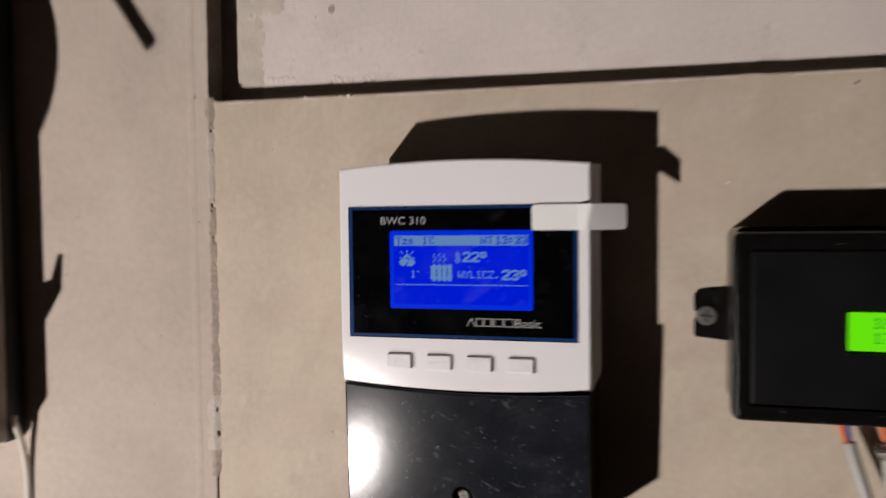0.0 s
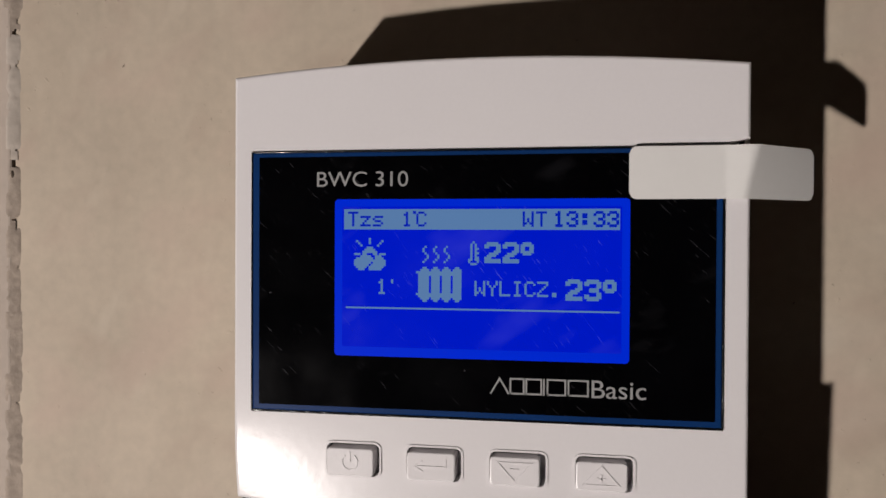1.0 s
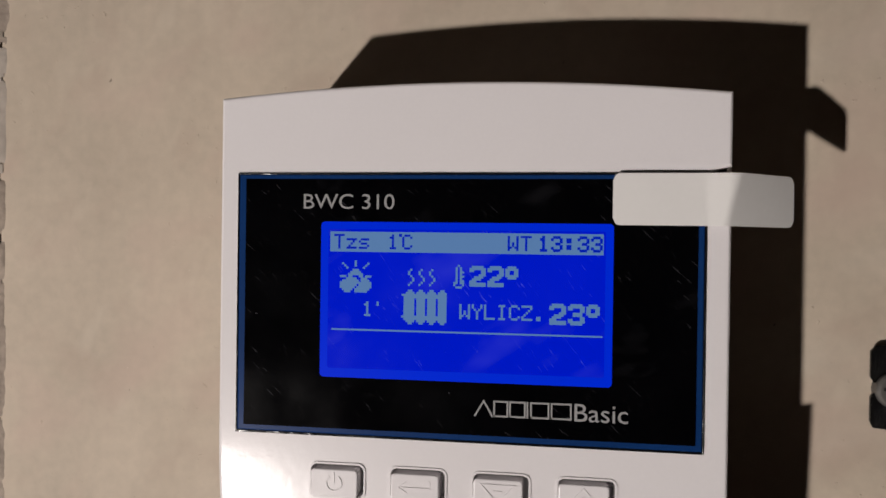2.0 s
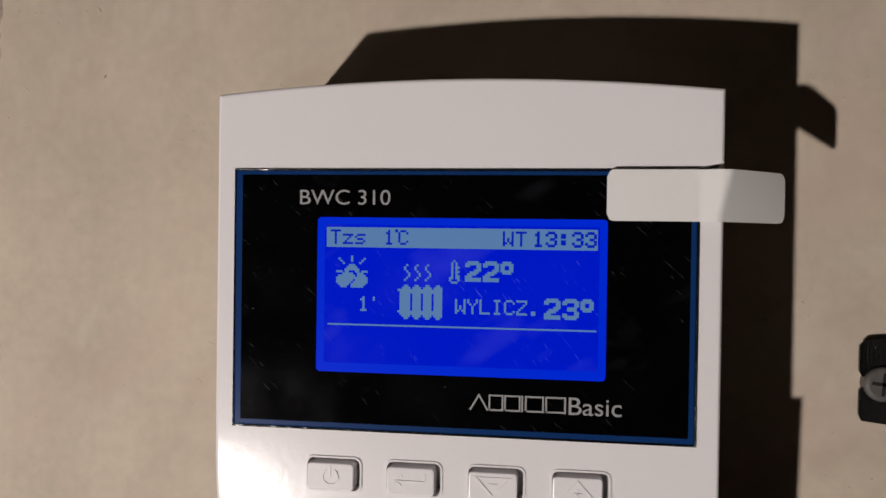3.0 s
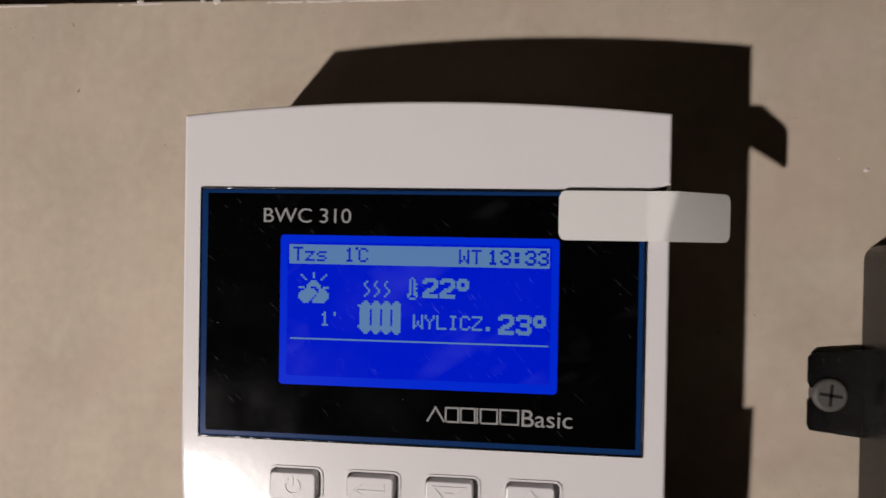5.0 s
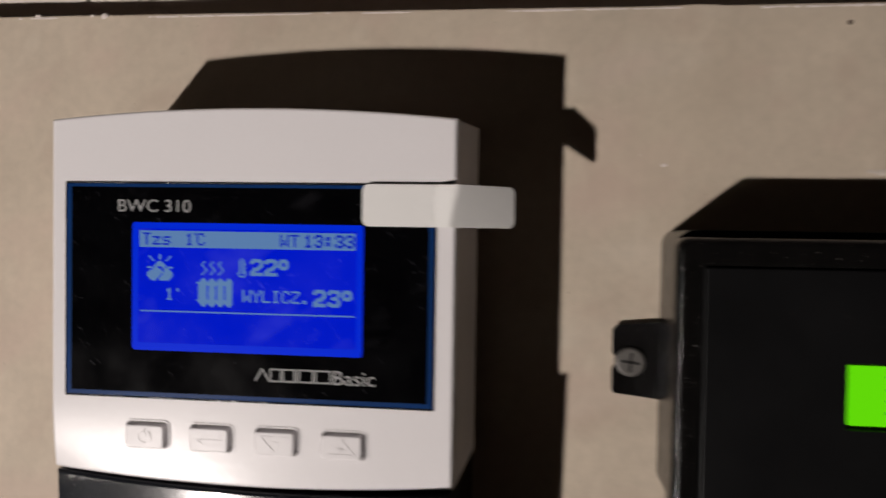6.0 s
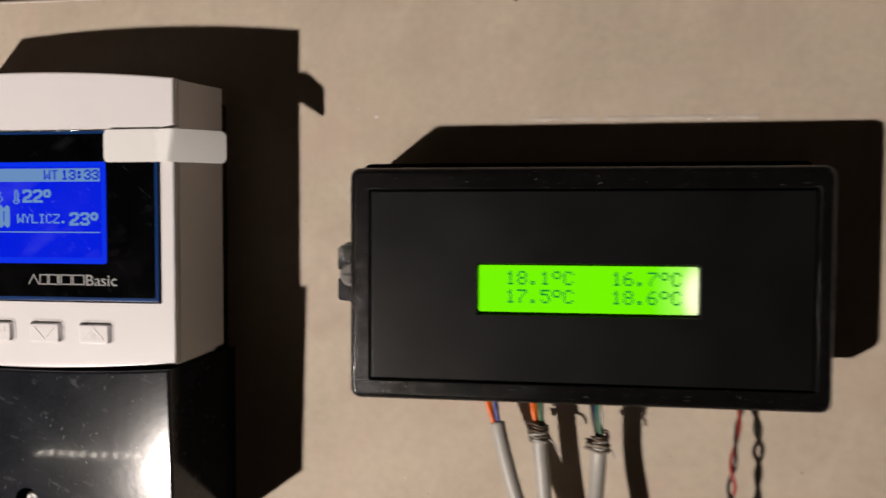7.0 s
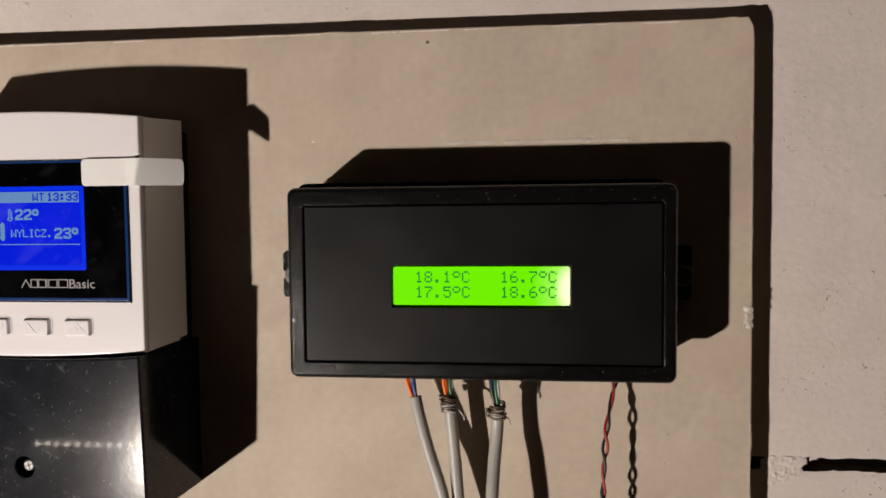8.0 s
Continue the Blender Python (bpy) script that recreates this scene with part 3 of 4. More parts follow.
ICONS["radiator"] = ICONS["radiator"].replace(" / ", "/").replace(" ", "").replace("/", " ")


def dots(rows, x, z, px, front, into, grow=1.0, pz=None):
    """Lit dots of a display, row by row from the top left corner (x, z); runs of dots in a row are one bar."""
    pz = pz or px
    for j, row in enumerate(rows.split()):
        i = 0
        while i < len(row):
            if row[i] == "1":
                k = i
                while k < len(row) and row[k] == "1":
                    k += 1
                g = (grow - 1) * px / 2
                plate(rrect(x + i * px - g, x + k * px + g, z - (j + 1) * pz - g, z - j * pz + g), front=front, back=front + 0.00015, into=into)
                i = k
            i += 1


def words(text, x, z, px, front, pitch=6, grow=1.0, pz=None):
    bm = bmesh.new()
    for i, ch in enumerate(text):
        dots(GLYPHS[ch], x + i * pitch * px, z, px, front, bm, grow, pz)
    return bm


# ---------------------------------------------------------------- the heating controller
def controller():
    c = thing("heating_controller", (-0.0777, 0, 1.366), "white and black heating controller with a lit blue display", "controller")
    xl, xr = -0.1290, -0.0266
    mid = (xl + xr) / 2

    def arch(x, z, rise):
        return z + rise * (1 - ((x - mid) / (xr - mid)) ** 2)

    n = 16
    xs = [xl + (xr - xl) * i / n for i in range(n + 1)]
    part("backplate", plate(rrect(xl + 0.003, xr - 0.001, 1.3700, 1.5180, 0.002), front=-0.0128, back=-0.0001), M_BASE, c, "black back part")
    # the white shell, with pockets for the keys and a slit beside the window
    shell = [(x, arch(x, 1.4315, -0.0021)) for x in xs] + [(xr, 1.5040), (-0.0306, 1.5042), (xr, 1.5054)] + [(x, arch(x, 1.5197, 0.0027)) for x in reversed(xs)]
    keys = [(-0.1091, 1.4450), (-0.0924, 1.4449), (-0.0757, 1.4448), (-0.0590, 1.4447)]
    pockets = [rrect(x + 0.0006, x + 0.0114, z - 0.0069, z - 0.0004, 0.0012, 3) for x, z in keys]
    bm = plate(shell, pockets, -0.0405, -0.0130, r=0.0008, steps=5, hole_r=0.0003)
    chin(bm, xl)
    part("housing", bm, M_WHITE, c)
    part("flank", flank(xr, 1), M_WHITE, c)
    for k, (x, z) in enumerate(keys):
        key = part("key", plate(rrect(x + 0.0005, x + 0.0103, z - 0.0070, z - 0.0013, 0.0008, 3), front=-0.0411, back=-0.0360, r=0.0003), M_WHITE, c)
        ring = plate(rrect(x, x + 0.0119, z - 0.0074, z, 0.0016, 4), [rrect(x + 0.0004, x + 0.0115, z - 0.0070, z - 0.0004, 0.0013, 4)], -0.0407, -0.0404)
        part("key_surround", ring, M_WHITE, c)
        floor = plate(rrect(x + 0.0005, x + 0.0115, z - 0.0070, z - 0.0003), front=-0.0362, back=-0.0355)
        part("pocket_floor", floor, M_WHITE, c)
        cx, cz, f, b = x + 0.0054, z - 0.0041, -0.04122, -0.0409
        if k == 0:
            arc = [(cx + 0.0016 * math.sin(radians(a)), cz + 0.0016 * math.cos(radians(a))) for a in range(40, 330, 20)]
            sign = stroke(arc, 0.0003, f, b)
            stroke([(cx, cz + 0.0002), (cx, cz + 0.0020)], 0.0003, f, b, sign)
        elif k == 1:
            sign = stroke([(cx + 0.003, cz + 0.0014), (cx + 0.003, cz), (cx - 0.003, cz)], 0.0003, f, b)
            stroke([(cx - 0.0018, cz + 0.001), (cx - 0.0032, cz), (cx - 0.0018, cz - 0.001)], 0.0003, f, b, sign)
        else:
            s = 1 if k == 3 else -1
            sign = stroke([(cx - 0.0034, cz - 0.0017 * s), (cx + 0.0034, cz - 0.0017 * s), (cx, cz + 0.0020 * s), (cx - 0.0034, cz - 0.0017 * s)], 0.0003, f, b)
            stroke([(cx - 0.0007, cz - 0.0004 * s), (cx + 0.0007, cz - 0.0004 * s)], 0.0003, f, b, sign)
            if k == 3:
                stroke([(cx, cz - 0.0011), (cx, cz + 0.0003)], 0.0003, f, b, sign)
        part("symbol", sign, M_WHITE, key)

    # display window
    win = part("display_window", plate(rrect(-0.1246, -0.0316, 1.4509, 1.5038), front=-0.0411, back=-0.0400, r=0.0003, steps=3), M_BLUE, c, "dark blue edge round a black glass display window")
    part("edge_gap", plate(rrect(-0.1250, -0.0313, 1.4504, 1.5041), [rrect(-0.12465, -0.03155, 1.45085, 1.50385)], -0.0410, -0.0402, r=0.0001, steps=2, hole_r=0.0001), M_LIP, win, "glossy black edge of the glass")
    part("glass", plate(rrect(-0.1231, -0.0329, 1.4521, 1.5028), front=-0.0413, back=-0.0405), M_GLASS, win, "scratched black glass")
    part("backlight_rim", plate(rrect(-0.1069, -0.0486, 1.4626, 1.4942, 0.0008), front=-0.0414, back=-0.0408), M_LCD_EDGE, win)
    part("lcd", plate(rrect(-0.1053, -0.0501, 1.4645, 1.4927, 0.0004), front=-0.0415, back=-0.0409), M_LCD, win, "lit blue liquid crystal display")
    P, X0, Z0, F = 0.000425, -0.1049, 1.4922, -0.04165

    def at(u, v):
        return X0 + u * P, Z0 - v * P

    part("status_bar", plate(rrect(*[at(0, 0)[0], at(128, 0)[0]], at(0, 9.6)[1], at(0, 0)[1]), front=F, back=F + 0.0002), M_DOT, win, "pale status bar")
    G = F - 0.0001
    part("status_text", words("Tzs", *at(2, 1.2), P, G), M_DOT_DARK, win)
    one = words("1", *at(28, 1.2), P, G)
    dots("11 11", *at(33.4, 0.9), P * 0.7, G, one)
    dots(GLYPHS["C"], *at(35, 1.2), P * 0.95, G, one, pz=P)
    part("status_text", one, M_DOT_DARK, win)
    part("status_text", words("WT", *at(84.5, 1.2), P, G), M_DOT_DARK, win)
    part("status_text", words("13:33", *at(98.4, 1.2), P, G, grow=1.3), M_DOT_DARK, win)
    for name, u, v, s in (("sun", 5, 13.6, 1.02), ("steam", 38, 17.2, 1.0), ("radiator", 35, 27, 1.02), ("thermometer", 59.5, 15, 1.0)):
        bm = bmesh.new()
        dots(ICONS[name], *at(u, v), P * s, G, bm)
        part(name + "_symbol", bm, M_DOT, win)
    for digit, u, v in (("2", 67, 15.3), ("3", 104, 32)):
        bm = bmesh.new()
        dots(BIG["2"], *at(u, v), P * 1.08, G, bm, pz=P * 0.97)
        dots(BIG[digit], *at(u + 8.4, v), P * 1.08, G, bm, pz=P * 0.97)
        dots(BIG["o"], *at(u + 16.6, v), P * 1.0, G, bm)
        part("reading", bm, M_DOT, win)
    part("reading_name", words("WYLICZ.", *at(62.5, 33.2), P, G, pitch=5.75), M_DOT, win)
    part("reading", words("1'", *at(16.0, 33), P, G), M_DOT, win)
    part("divider", plate(rrect(at(1, 0)[0], at(128, 0)[0], at(0, 47)[1], at(0, 46.2)[1]), front=G, back=F), M_DOT, win)

    # printed model name, and the maker's mark as plain outlines
    part("model_name", lettering("BWC 310", -0.1107, 1.4968, 0.0189, 0.0030, -0.0414), M_PRINT, win)
    z0, z1, L = 1.4561, 1.4590, 0.00034
    for k, (a, w) in enumerate(((-0.0750, 0.0034), (-0.0712, 0.0026), (-0.0681, 0.0029), (-0.0647, 0.0), (-0.0640, 0.0034), (-0.0600, 0.0037))):
        if k == 0:
            line = [(a, z0), (a + w / 2, z1), (a + w, z0)]
        elif k == 3:
            line = [(a, z0), (a, z1)]
        else:
            line = [(a, z0), (a + w, z0), (a + w, z1), (a, z1), (a, z0)]
        part("maker_mark", stroke(line, L, -0.0414, -0.0411), M_PRINT, win)
    part("series_name", lettering("Basic", -0.0556, 1.4558, 0.0102, 0.0034, -0.0414), M_PRINT, win)

    # glossy terminal cover, leaning back towards its foot
    top = [(x, arch(x, 1.4308, -0.0021)) for x in xs]
    cov = [(xl + 0.0006, 1.3680), (xr - 0.0004, 1.3680)] + [(min(max(x, xl + 0.0006), xr - 0.0004), z) for x, z in reversed(top)]
    bm = plate(cov, [circle(-0.0779, 1.3861, 0.0042, 24)], -0.0392, -0.0002, r=0.0008, hole_r=0.0004)
    for k in range(1, 26):
        bmesh.ops.bisect_plane(bm, geom=[*bm.verts, *bm.edges, *bm.faces], plane_co=(xl + 0.004 * k, 0, 0), plane_no=(1, 0, 0))
    for v in bm.verts:
        if v.co.y < -0.03:
            u = v.co.x - xl
            v.co.y += (1.4300 - v.co.z) * 0.044 - (0.060 * u - 0.075 * u * u)
        elif v.co.x > xr - 0.001:
            v.co.x += 0.0021
    cover = part("terminal_cover", bm, M_GLOSS, c, "scratched glossy black cover", smooth=12)
    part("screw_well", plate(circle(-0.0779, 1.3861, 0.0042, 20), front=-0.0320, back=-0.0290), M_BASE, cover)
    head_s = part("screw", plate(circle(-0.0776, 1.3862, 0.0024, 20), front=-0.0382, back=-0.0318, r=0.0007), M_SCREW, cover, "small steel screw")
    # the slots are uncut: black strokes paint their shade on the head
    slot = stroke([(-0.0790, 1.3858), (-0.0762, 1.3866)], 0.0005, -0.03826, -0.0379)
    stroke([(-0.0780, 1.3876), (-0.0772, 1.3848)], 0.0005, -0.03826, -0.0379, slot)
    part("cross_slot", slot, M_BLACKW, head_s)
    return c


def chin(bm, xl):
    """Rounds the shell back below its window, most of all at the near corner."""
    for k in range(20):
        bmesh.ops.bisect_plane(bm, geom=[*bm.verts, *bm.edges, *bm.faces], plane_co=(0, 0, 1.4500 - 0.001 * k), plane_no=(0, 0, 1))
    for k in range(1, 36):
        bmesh.ops.bisect_plane(bm, geom=[*bm.verts, *bm.edges, *bm.faces], plane_co=(xl + 0.0016 * k, 0, 0), plane_no=(1, 0, 0))
    for v in bm.verts:
        if v.co.y < -0.036 and v.co.z < 1.4500:
            d = 1.4500 - v.co.z
            e = max(0.0, xl + 0.029 - v.co.x)
            fade = min(1.0, max(0.0, (xl + 0.056 - v.co.x) / 0.045))
            v.co.y += 1.5 * d * d * fade * fade * (3 - 2 * fade) + 1.4 * e * e * (d / 0.020) ** 2
        elif v.co.y > -0.02 and v.co.x < xl + 0.0005:
            v.co.x += 0.0015


def flank(x, s):
    """One side of the shell: it flares by three millimetres towards the wall."""
    bm = bmesh.new()
    pts = [(x - 0.0008 * s, -0.0392), (x + 0.0003 * s, -0.0380), (x + 0.0030 * s, -0.0128), (x - 0.002 * s, -0.0128)]
    lo = [bm.verts.new((a, b, 1.4316 if b < -0.03 else 1.4338)) for a, b in pts]
    hi = [bm.verts.new((a, b, 1.5194 if b < -0.03 else 1.5210)) for a, b in pts]
    for i in range(4):
        bm.faces.new((lo[i], lo[(i + 1) % 4], hi[(i + 1) % 4], hi[i]))
    bm.faces.new(lo)
    bm.faces.new(hi)
    bmesh.ops.recalc_face_normals(bm, faces=bm.faces)
    return bm


def lettering(text, x, z, width, height, front):
    """Printed words: base line from (x, z), scaled to the given width and height of the capitals."""
    cu = bpy.data.curves.new("lettering", "FONT")
    cu.body = text
    cu.extrude = 0.0
    tmp = bpy.data.objects.new("lettering", cu)
    scene.collection.objects.link(tmp)
    dg = bpy.context.evaluated_depsgraph_get()
    me = bpy.data.meshes.new_from_object(tmp.evaluated_get(dg))
    bm = bmesh.new()
    bm.from_mesh(me)
    bpy.data.objects.remove(tmp)
    bpy.data.curves.remove(cu)
    bpy.data.meshes.remove(me)
    x0, x1 = min(v.co.x for v in bm.verts), max(v.co.x for v in bm.verts)
    y1 = max(v.co.y for v in bm.verts)
    for v in bm.verts:
        v.co = Vector((x + (v.co.x - x0) / (x1 - x0) * width, front, z + v.co.y / y1 * height))
    out = bmesh.ops.extrude_face_region(bm, geom=list(bm.faces))
    for v in out["geom"]:
        if isinstance(v, bmesh.types.BMVert):
            v.co.y += 0.0001
    bmesh.ops.recalc_face_normals(bm, faces=bm.faces)
    return bm


controller()


def paper_label():
    """A blank sticker that reaches past the controller's edge and bends back there."""
    bm = bmesh.new()
    z0, z1, r, x0, x1, n = 1.4940, 1.5040, 0.0014, -0.0489, -0.0132, 72

    def bend(x, z):
        """Flat on the glass, lifting a little past its edge, then bent back along a slanting crease."""
        y = -0.0418 - 0.0007 * min(1.0, max(0.0, (x + 0.0314) / 0.0040))
        crease = -0.0283 + 0.0026 * (z - z0) / (z1 - z0)
        d, soft = x - crease, 0.0007
        d = d if d > soft else (d + soft) ** 2 / (4 * soft) if d > -soft else 0.0
        return y + 0.0096 * d / (x1 - crease)

    cols = []
    for i in range(n + 1):
        x = x0 + (x1 - x0) * i / n
        e = min(x - x0, x1 - x)
        cut = r - math.sqrt(max(0, r * r - (r - e) ** 2)) if e < r else 0
        cols.append([bm.verts.new((x, bend(x, z0 + cut + (z1 - z0 - 2 * cut) * k / 8), z0 + cut + (z1 - z0 - 2 * cut) * k / 8)) for k in range(9)])
    for a, b in zip(cols, cols[1:]):
        for k in range(8):
            bm.faces.new((a[k], b[k], b[k + 1], a[k + 1]))
    out = bmesh.ops.extrude_face_region(bm, geom=list(bm.faces))
    for v in out["geom"]:
        if isinstance(v, bmesh.types.BMVert):
            v.co.y += 0.00018
    bmesh.ops.recalc_face_normals(bm, faces=bm.faces)
    return tagged(part("sticker", bm, M_PAPER, smooth=35), "blank white paper sticker stuck over the controller's edge", "sticker")


paper_label()


# ---------------------------------------------------------------- the black meter box
def phillips(cx, cz, front, r, parent, name="screw"):
    s = part(name, plate(circle(cx, cz, r, 24), front=front, back=-0.0002, r=0.0009), M_STEEL, parent, "grey cross-head screw", smooth=False)
    # black strokes on the head put the shade of its slots into colour
    bm = stroke([(cx - r * 0.55, cz + 0.0003), (cx + r * 0.55, cz - 0.0003)], r * 0.19, front - 0.00006, front + 0.0003)
    stroke([(cx - 0.0002, cz - r * 0.55), (cx + 0.0002, cz + r * 0.55)], r * 0.19, front - 0.00006, front + 0.0003, bm)
    part("cross_slot", bm, M_BLACKW, s)


def meter_box():
    b = thing("meter_box", (0.097, 0, 1.4215), "black plastic instrument box with a lit green display", "instrument box")
    part("body", plate(rrect(0.0273, 0.1660, 1.4223, 1.4944, 0.004), front=-0.0225, back=-0.0001), M_GRAIN, b)
    part("rim", plate(rrect(0.0258, 0.1686, 1.4208, 1.4926, 0.0032), [rrect(0.0321, 0.1638, 1.4269, 1.4859, 0.0006, 2)], -0.0310, -0.0230, r=0.0020, steps=7, hole_r=0.0004), M_GRAIN, b, "grained raised rim")
    lid = part("front_plate", plate(rrect(0.0325, 0.1634, 1.4273, 1.4855), [rrect(0.0655, 0.1312, 1.4477, 1.4634, 0.0003, 2)], -0.0303, -0.0285, r=0.0005, hole_r=0.0002), M_PLATE, b, "smooth black front plate")
    part("inner_tray", plate(rrect(0.0340, 0.1626, 1.4285, 1.4840), front=-0.0279, back=-0.0236), M_BASE, b)
    lcd = part("lcd", plate(rrect(0.0659, 0.1309, 1.4486, 1.4628, 0.0007), front=-0.0291, back=-0.0282), M_LIME, lid, "lit green liquid crystal display")
    q = 0.00058
    for row, z in (("18.1oC", 1.46115), ("17.5oC", 1.45555)):
        part("reading", words(row, 0.0742, z, q, -0.0292, grow=0.93, pz=0.00060), M_LIME_DOT, b)
    for row, z in (("16.7oC", 1.46115), ("18.6oC", 1.45555)):
        part("reading", words(row, 0.1058, z, q, -0.0292, grow=0.93, pz=0.00060), M_LIME_DOT, b)
    for side in (-1, 1):
        if side < 0:
            ear = [(0.0275, 1.4474), (0.0275, 1.4682), (0.0156, 1.4671), (0.0146, 1.4661), (0.0146, 1.4600), (0.0150, 1.4594), (0.0185, 1.4594),
                   (0.0185, 1.4560), (0.0150, 1.4560), (0.0146, 1.4553), (0.0146, 1.4496), (0.0150, 1.4488)][::-1]
            part("mounting_ear", plate(ear, front=-0.0021, back=-0.0001, r=0.0005), M_GRAIN, b)
            phillips(0.0191, 1.4573, -0.0034, 0.0042, b)
        else:
            # plain matt black puts the box's shade into this ear's colour
            part("mounting_ear", plate(rrect(0.1668, 0.1790, 1.4474, 1.4690, 0.001), front=-0.0032, back=-0.0001, r=0.0005), M_BASE, b)
            phillips(0.1755, 1.4573, -0.0046, 0.0042, b)
    return b


meter_box()


# ---------------------------------------------------------------- cables under the box
def data_cable(pts, wires, frayed, label):
    line = smooth_line(pts, 8)
    top = line[0]
    c = thing("data_cable", top, label, "cable", "cables under the instrument box")
    part("sheath", tube(line, 0.0025, 14), M_CABLE, c, smooth=True)
    for k, (mat, dx, name) in enumerate(wires):
        a = Vector((top.x + dx * 0.5, top.y - 0.0006 * (k % 2), top.z - 0.001))
        e = Vector((top.x + dx * 1.4 - 0.002, top.y + 0.001, 1.4235))
        m = (a + e) / 2 + Vector((0.0008 * (-1) ** k, -0.001, 0))
        part("wire", tube(smooth_line([a, m, e], 6), 0.00078, 8), mat, c, name, smooth=True)
    if frayed:
        rng = random.Random(frayed)
        for k in range(7):                   # torn foil and drain wire, wound round the end of the sheath
            z, rr, a0 = top.z + 0.0016 - 0.00085 * k, 0.0026 + rng.random() * 0.0006, rng.uniform(2.2, 4.2)
            lean, span = rng.uniform(-0.0011, 0.0011), rng.randint(9, 13)
            loop = [Vector((top.x + rr * math.cos(a0 + i * 0.45), top.y + rr * math.sin(a0 + i * 0.45), z + lean * math.cos(i * 0.45) + 0.0002 * math.sin(i * 1.7 + k))) for i in range(span)]
            if k % 2 == 0:
                loop.insert(0, loop[0] + Vector((-0.0013, -0.0007, 0.0005)))
            if k == 5:
                loop += [loop[-1] + Vector((0.0012, -0.0010, -0.0009)), loop[-1] + Vector((0.0024, -0.0012, -0.0024)), loop[-1] + Vector((0.0029, -0.0010, -0.0042))]
            part("shield_strand", tube(smooth_line(loop, 3), rng.uniform(0.0005, 0.00085), 8, end=0.0003), M_FOIL if k < 3 else M_CABLE if k % 2 else M_FRAY, c, smooth=True)
    return c


data_cable([(0.0709, -0.012, 1.4098), (0.0722, -0.013, 1.404), (0.0762, -0.015, 1.390), (0.0827, -0.017, 1.369), (0.0865, -0.018, 1.340), (0.086, -0.015, 1.25), (0.086, -0.012, 1.05)],
           [(M_ORANGE, -0.0024, "orange wire"), (M_ORANGE, -0.0014, "orange wire"), (M_WHITEW, -0.0002, "white wire"), (M_BLUEW, 0.0012, "blue wire")], 0,
           "grey round data cable with orange and blue wires")
data_cable([(0.0846, -0.012, 1.4080), (0.0852, -0.012, 1.400), (0.0866, -0.0125, 1.385), (0.0878, -0.0135, 1.369), (0.0885, -0.014, 1.34), (0.089, -0.014, 1.25), (0.089, -0.012, 1.05)],
           [(M_ORANGE, -0.0012, "orange wire"), (M_ORANGE, -0.0003, "orange wire"), (M_WHITEW, 0.0010, "white wire"), (M_GREEN, 0.0022, "green wire")], 5,
           "grey data cable with torn shielding and orange wires")
data_cable([(0.1038, -0.016, 1.4068), (0.1035, -0.016, 1.398), (0.1024, -0.0185, 1.385), (0.1016, -0.0225, 1.369), (0.101, -0.025, 1.34), (0.1018, -0.018, 1.25), (0.1018, -0.014, 1.05)],
           [(M_BLUEW, -0.0012, "blue wire"), (M_GREEN, 0.0012, "green wire"), (M_WHITEW, 0.0004, "white wire"), (M_BLACKW, -0.0004, "")], 8,
           "grey data cable with torn shielding and green wires")


def twisted_pair():
    base = smooth_line([(0.1511, -0.005, 1.4230), (0.1490, -0.0075, 1.414), (0.1460, -0.013, 1.402), (0.1448, -0.015, 1.390), (0.1440, -0.016, 1.371), (0.144, -0.016, 1.30), (0.144, -0.014, 1.10)], 24)
    c = thing("twisted_wire_pair", base[0], "twisted pair of thin red and black wires hanging from the box", "wire")
    for name, mat, phase in (("red_wire", M_RED, 0.0), ("black_wire", M_BLACKW, math.pi)):
        pts = []
        for p in base:
            a = (1.423 - p.z) / 0.0155 * 2 * math.pi + phase + 0.5 * math.sin(p.z * 90)
            w = 0.0007 + 0.0003 * math.sin(p.z * 240)
            pts.append(p + Vector((w * math.cos(a), w * math.sin(a), 0)))
        part(name, tube(pts, 0.00058, 8), mat, c, smooth=True)


twisted_pair()


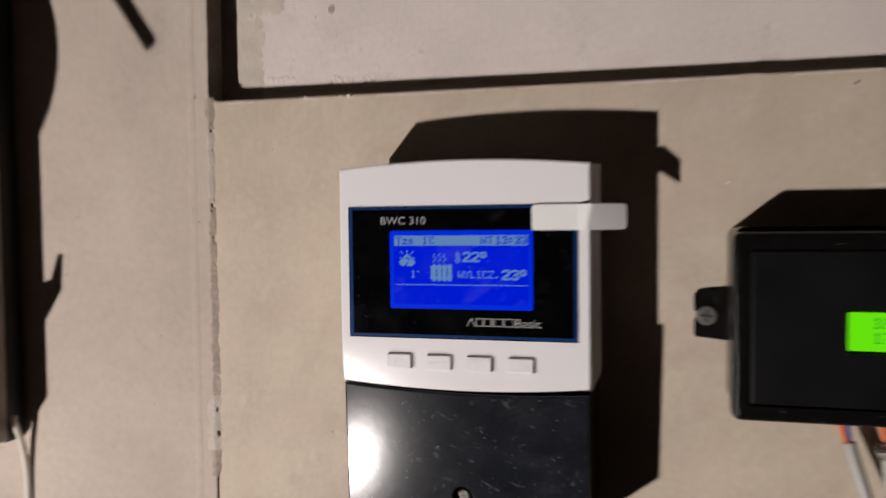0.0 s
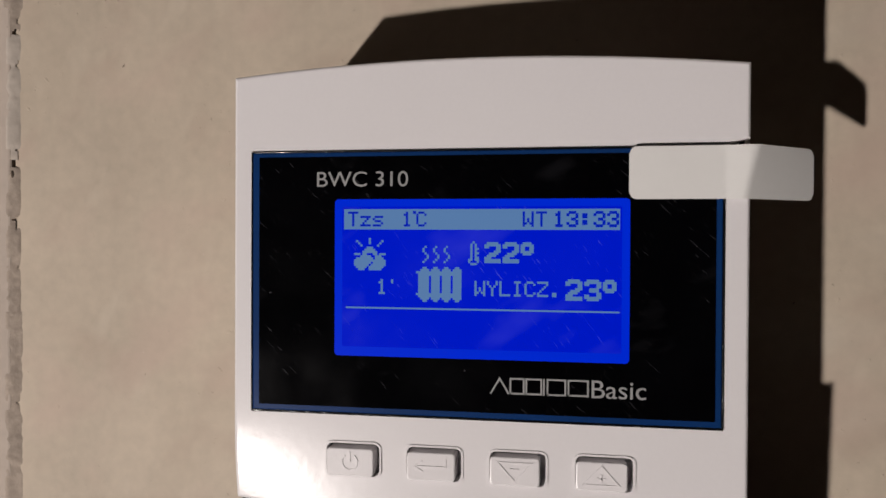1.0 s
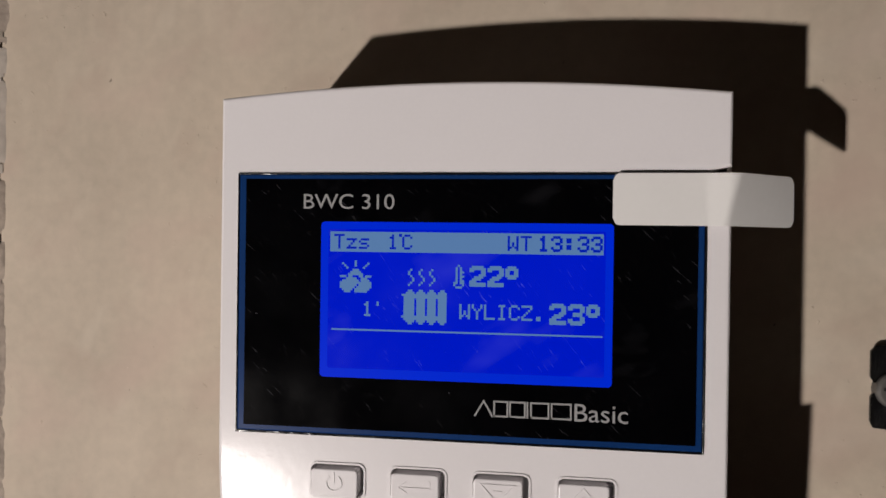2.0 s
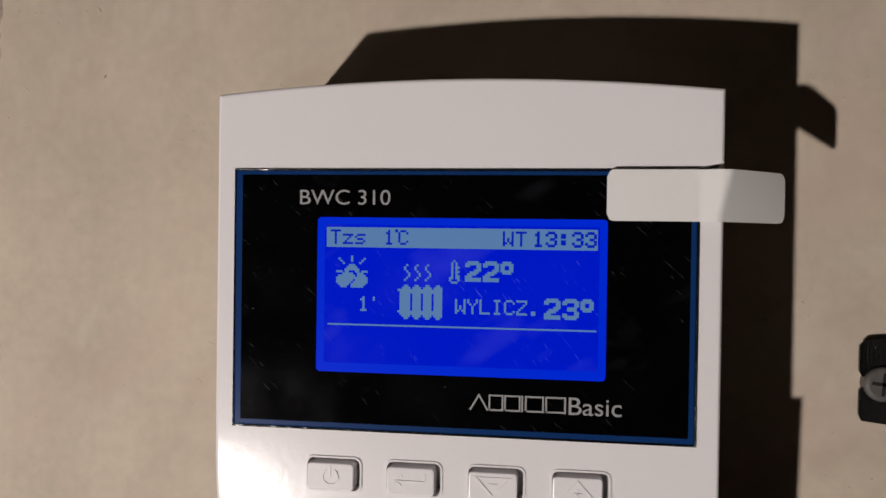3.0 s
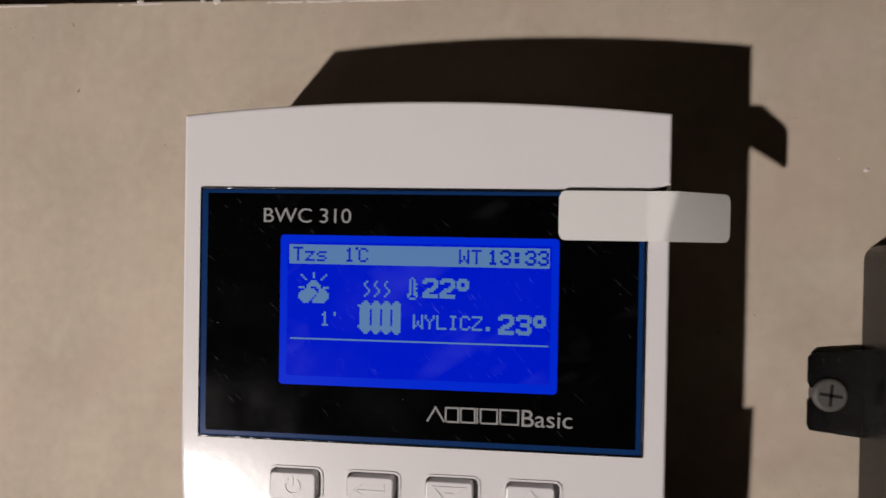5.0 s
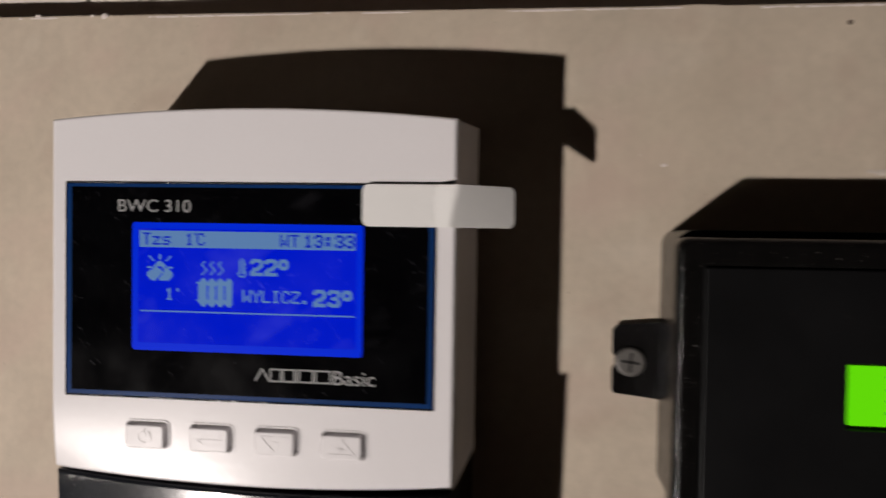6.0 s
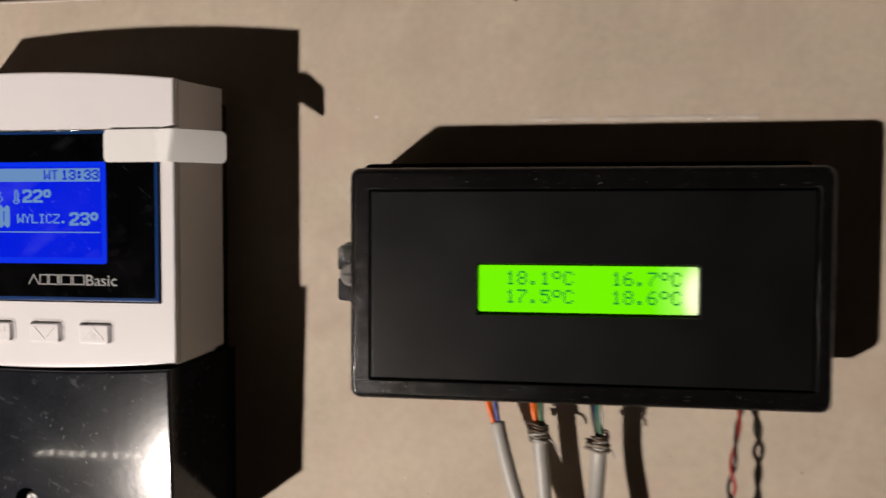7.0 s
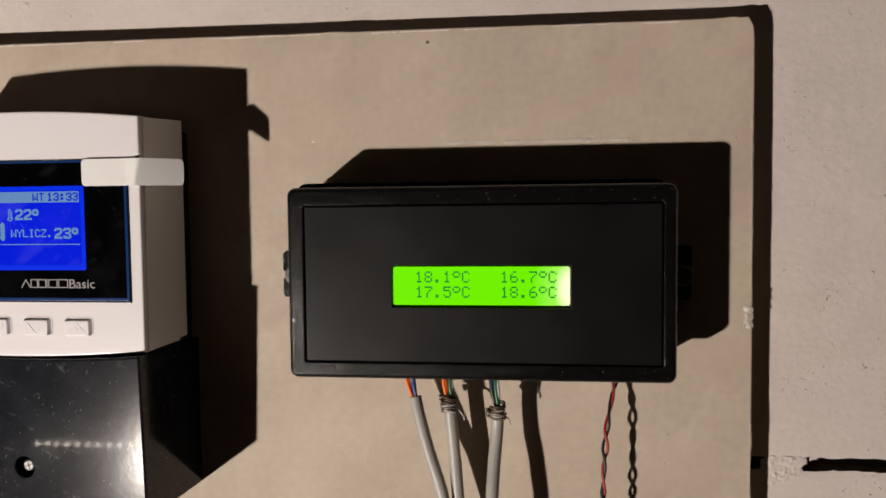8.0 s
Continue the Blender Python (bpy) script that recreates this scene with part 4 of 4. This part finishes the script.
# ---------------------------------------------------------------- the case at the far side of the pier
def grey_case():
    c = thing("grey_case", (-0.40, -0.003, 1.39), "grey painted metal case with a round knob on the plastered board", "case")
    part("backplate", plate(rrect(-0.46, -0.3283, 1.3840, 1.66, 0.002), front=-0.0125, back=-0.0019), M_BASE, c, "black back part")
    part("body", plate(rrect(-0.45, -0.3287, 1.3845, 1.66, 0.003), front=-0.0468, back=-0.0126, r=0.002), M_GREYCASE, c)
    # disc, rod and fin are unseen, added for the shadows they cast
    part("knob", plate(circle(-0.399, 1.542, 0.0722, 48), front=-0.0780, back=-0.0469, r=0.003), M_BASE, c, "round black knob")
    rod = [Vector((-0.352, -0.094, 1.620)), Vector((-0.317, -0.100, 1.5710)), Vector((-0.2870, -0.100, 1.5262)), Vector((-0.2856, -0.100, 1.5240))]
    part("shadow_rod", tube(rod, 0.0036, 12, end=0.0028), M_STEEL, c, "thin steel lever", smooth=True)
    part("shadow_rod_boss", plate(circle(-0.352, 1.620, 0.007, 20), front=-0.100, back=-0.0460, r=0.001), M_STEEL, c)
    part("shadow_fin", plate([(-0.345, 1.418), (-0.3295, 1.424), (-0.3205, 1.438), (-0.3190, 1.456), (-0.3215, 1.456), (-0.3255, 1.444), (-0.345, 1.436)], front=-0.0510, back=-0.0469), M_STEEL, c)
    return c


grey_case()
tie = smooth_line([(-0.3268, -0.0030, 1.330), (-0.3262, -0.0032, 1.362), (-0.3254, -0.0070, 1.382), (-0.3245, -0.0128, 1.3955), (-0.3240, -0.0125, 1.3985)], 5)
tagged(part("cable_tie", tube(tie, 0.0021, 10, end=0.0014), M_TIE, smooth=True), "white plastic cable tie end by the grey case", "cable tie")


# ---------------------------------------------------------------- the work lamp in the room, seen in the gloss only
def work_lamp():
    s = thing("work_lamp", (-0.85, -1.03, 0.0), "work lamp on a thin stand with a row of small bulbs", "lamp")
    part("post", tube([Vector((-0.85, -1.03, 0.0)), Vector((-0.85, -1.03, 0.93))], 0.008, 12), M_BASE, s)
    part("foot", plate(rrect(-0.97, -0.73, 0.0, 0.02, 0.004), front=-1.15, back=-0.91), M_BASE, s)
    part("rail", plate(rrect(-1.0, -0.740, 0.915, 0.965, 0.004), front=-1.035, back=-1.02, r=0.002), M_BASE, s)
    aim = (Vector((0.0, 0.0, 1.48)) - LAMP).normalized()
    part("lamp_head", tube([LAMP - aim * 0.085, LAMP - aim * 0.060, LAMP - aim * 0.020], 0.022, 20, end=0.034), M_BASE, s)
    part("arm", tube([Vector((-0.75, -1.028, 0.945)), LAMP - aim * 0.07], 0.006, 10), M_BASE, s)
    for i in range(10):
        bm = bmesh.new()
        bmesh.ops.create_icosphere(bm, subdivisions=2, radius=0.0052, matrix=Matrix.Translation((-0.985 + 0.0258 * i, -1.013, 0.931 + 0.0016 * i)))
        part("bulb", bm, M_LED, s, smooth=True)


work_lamp()
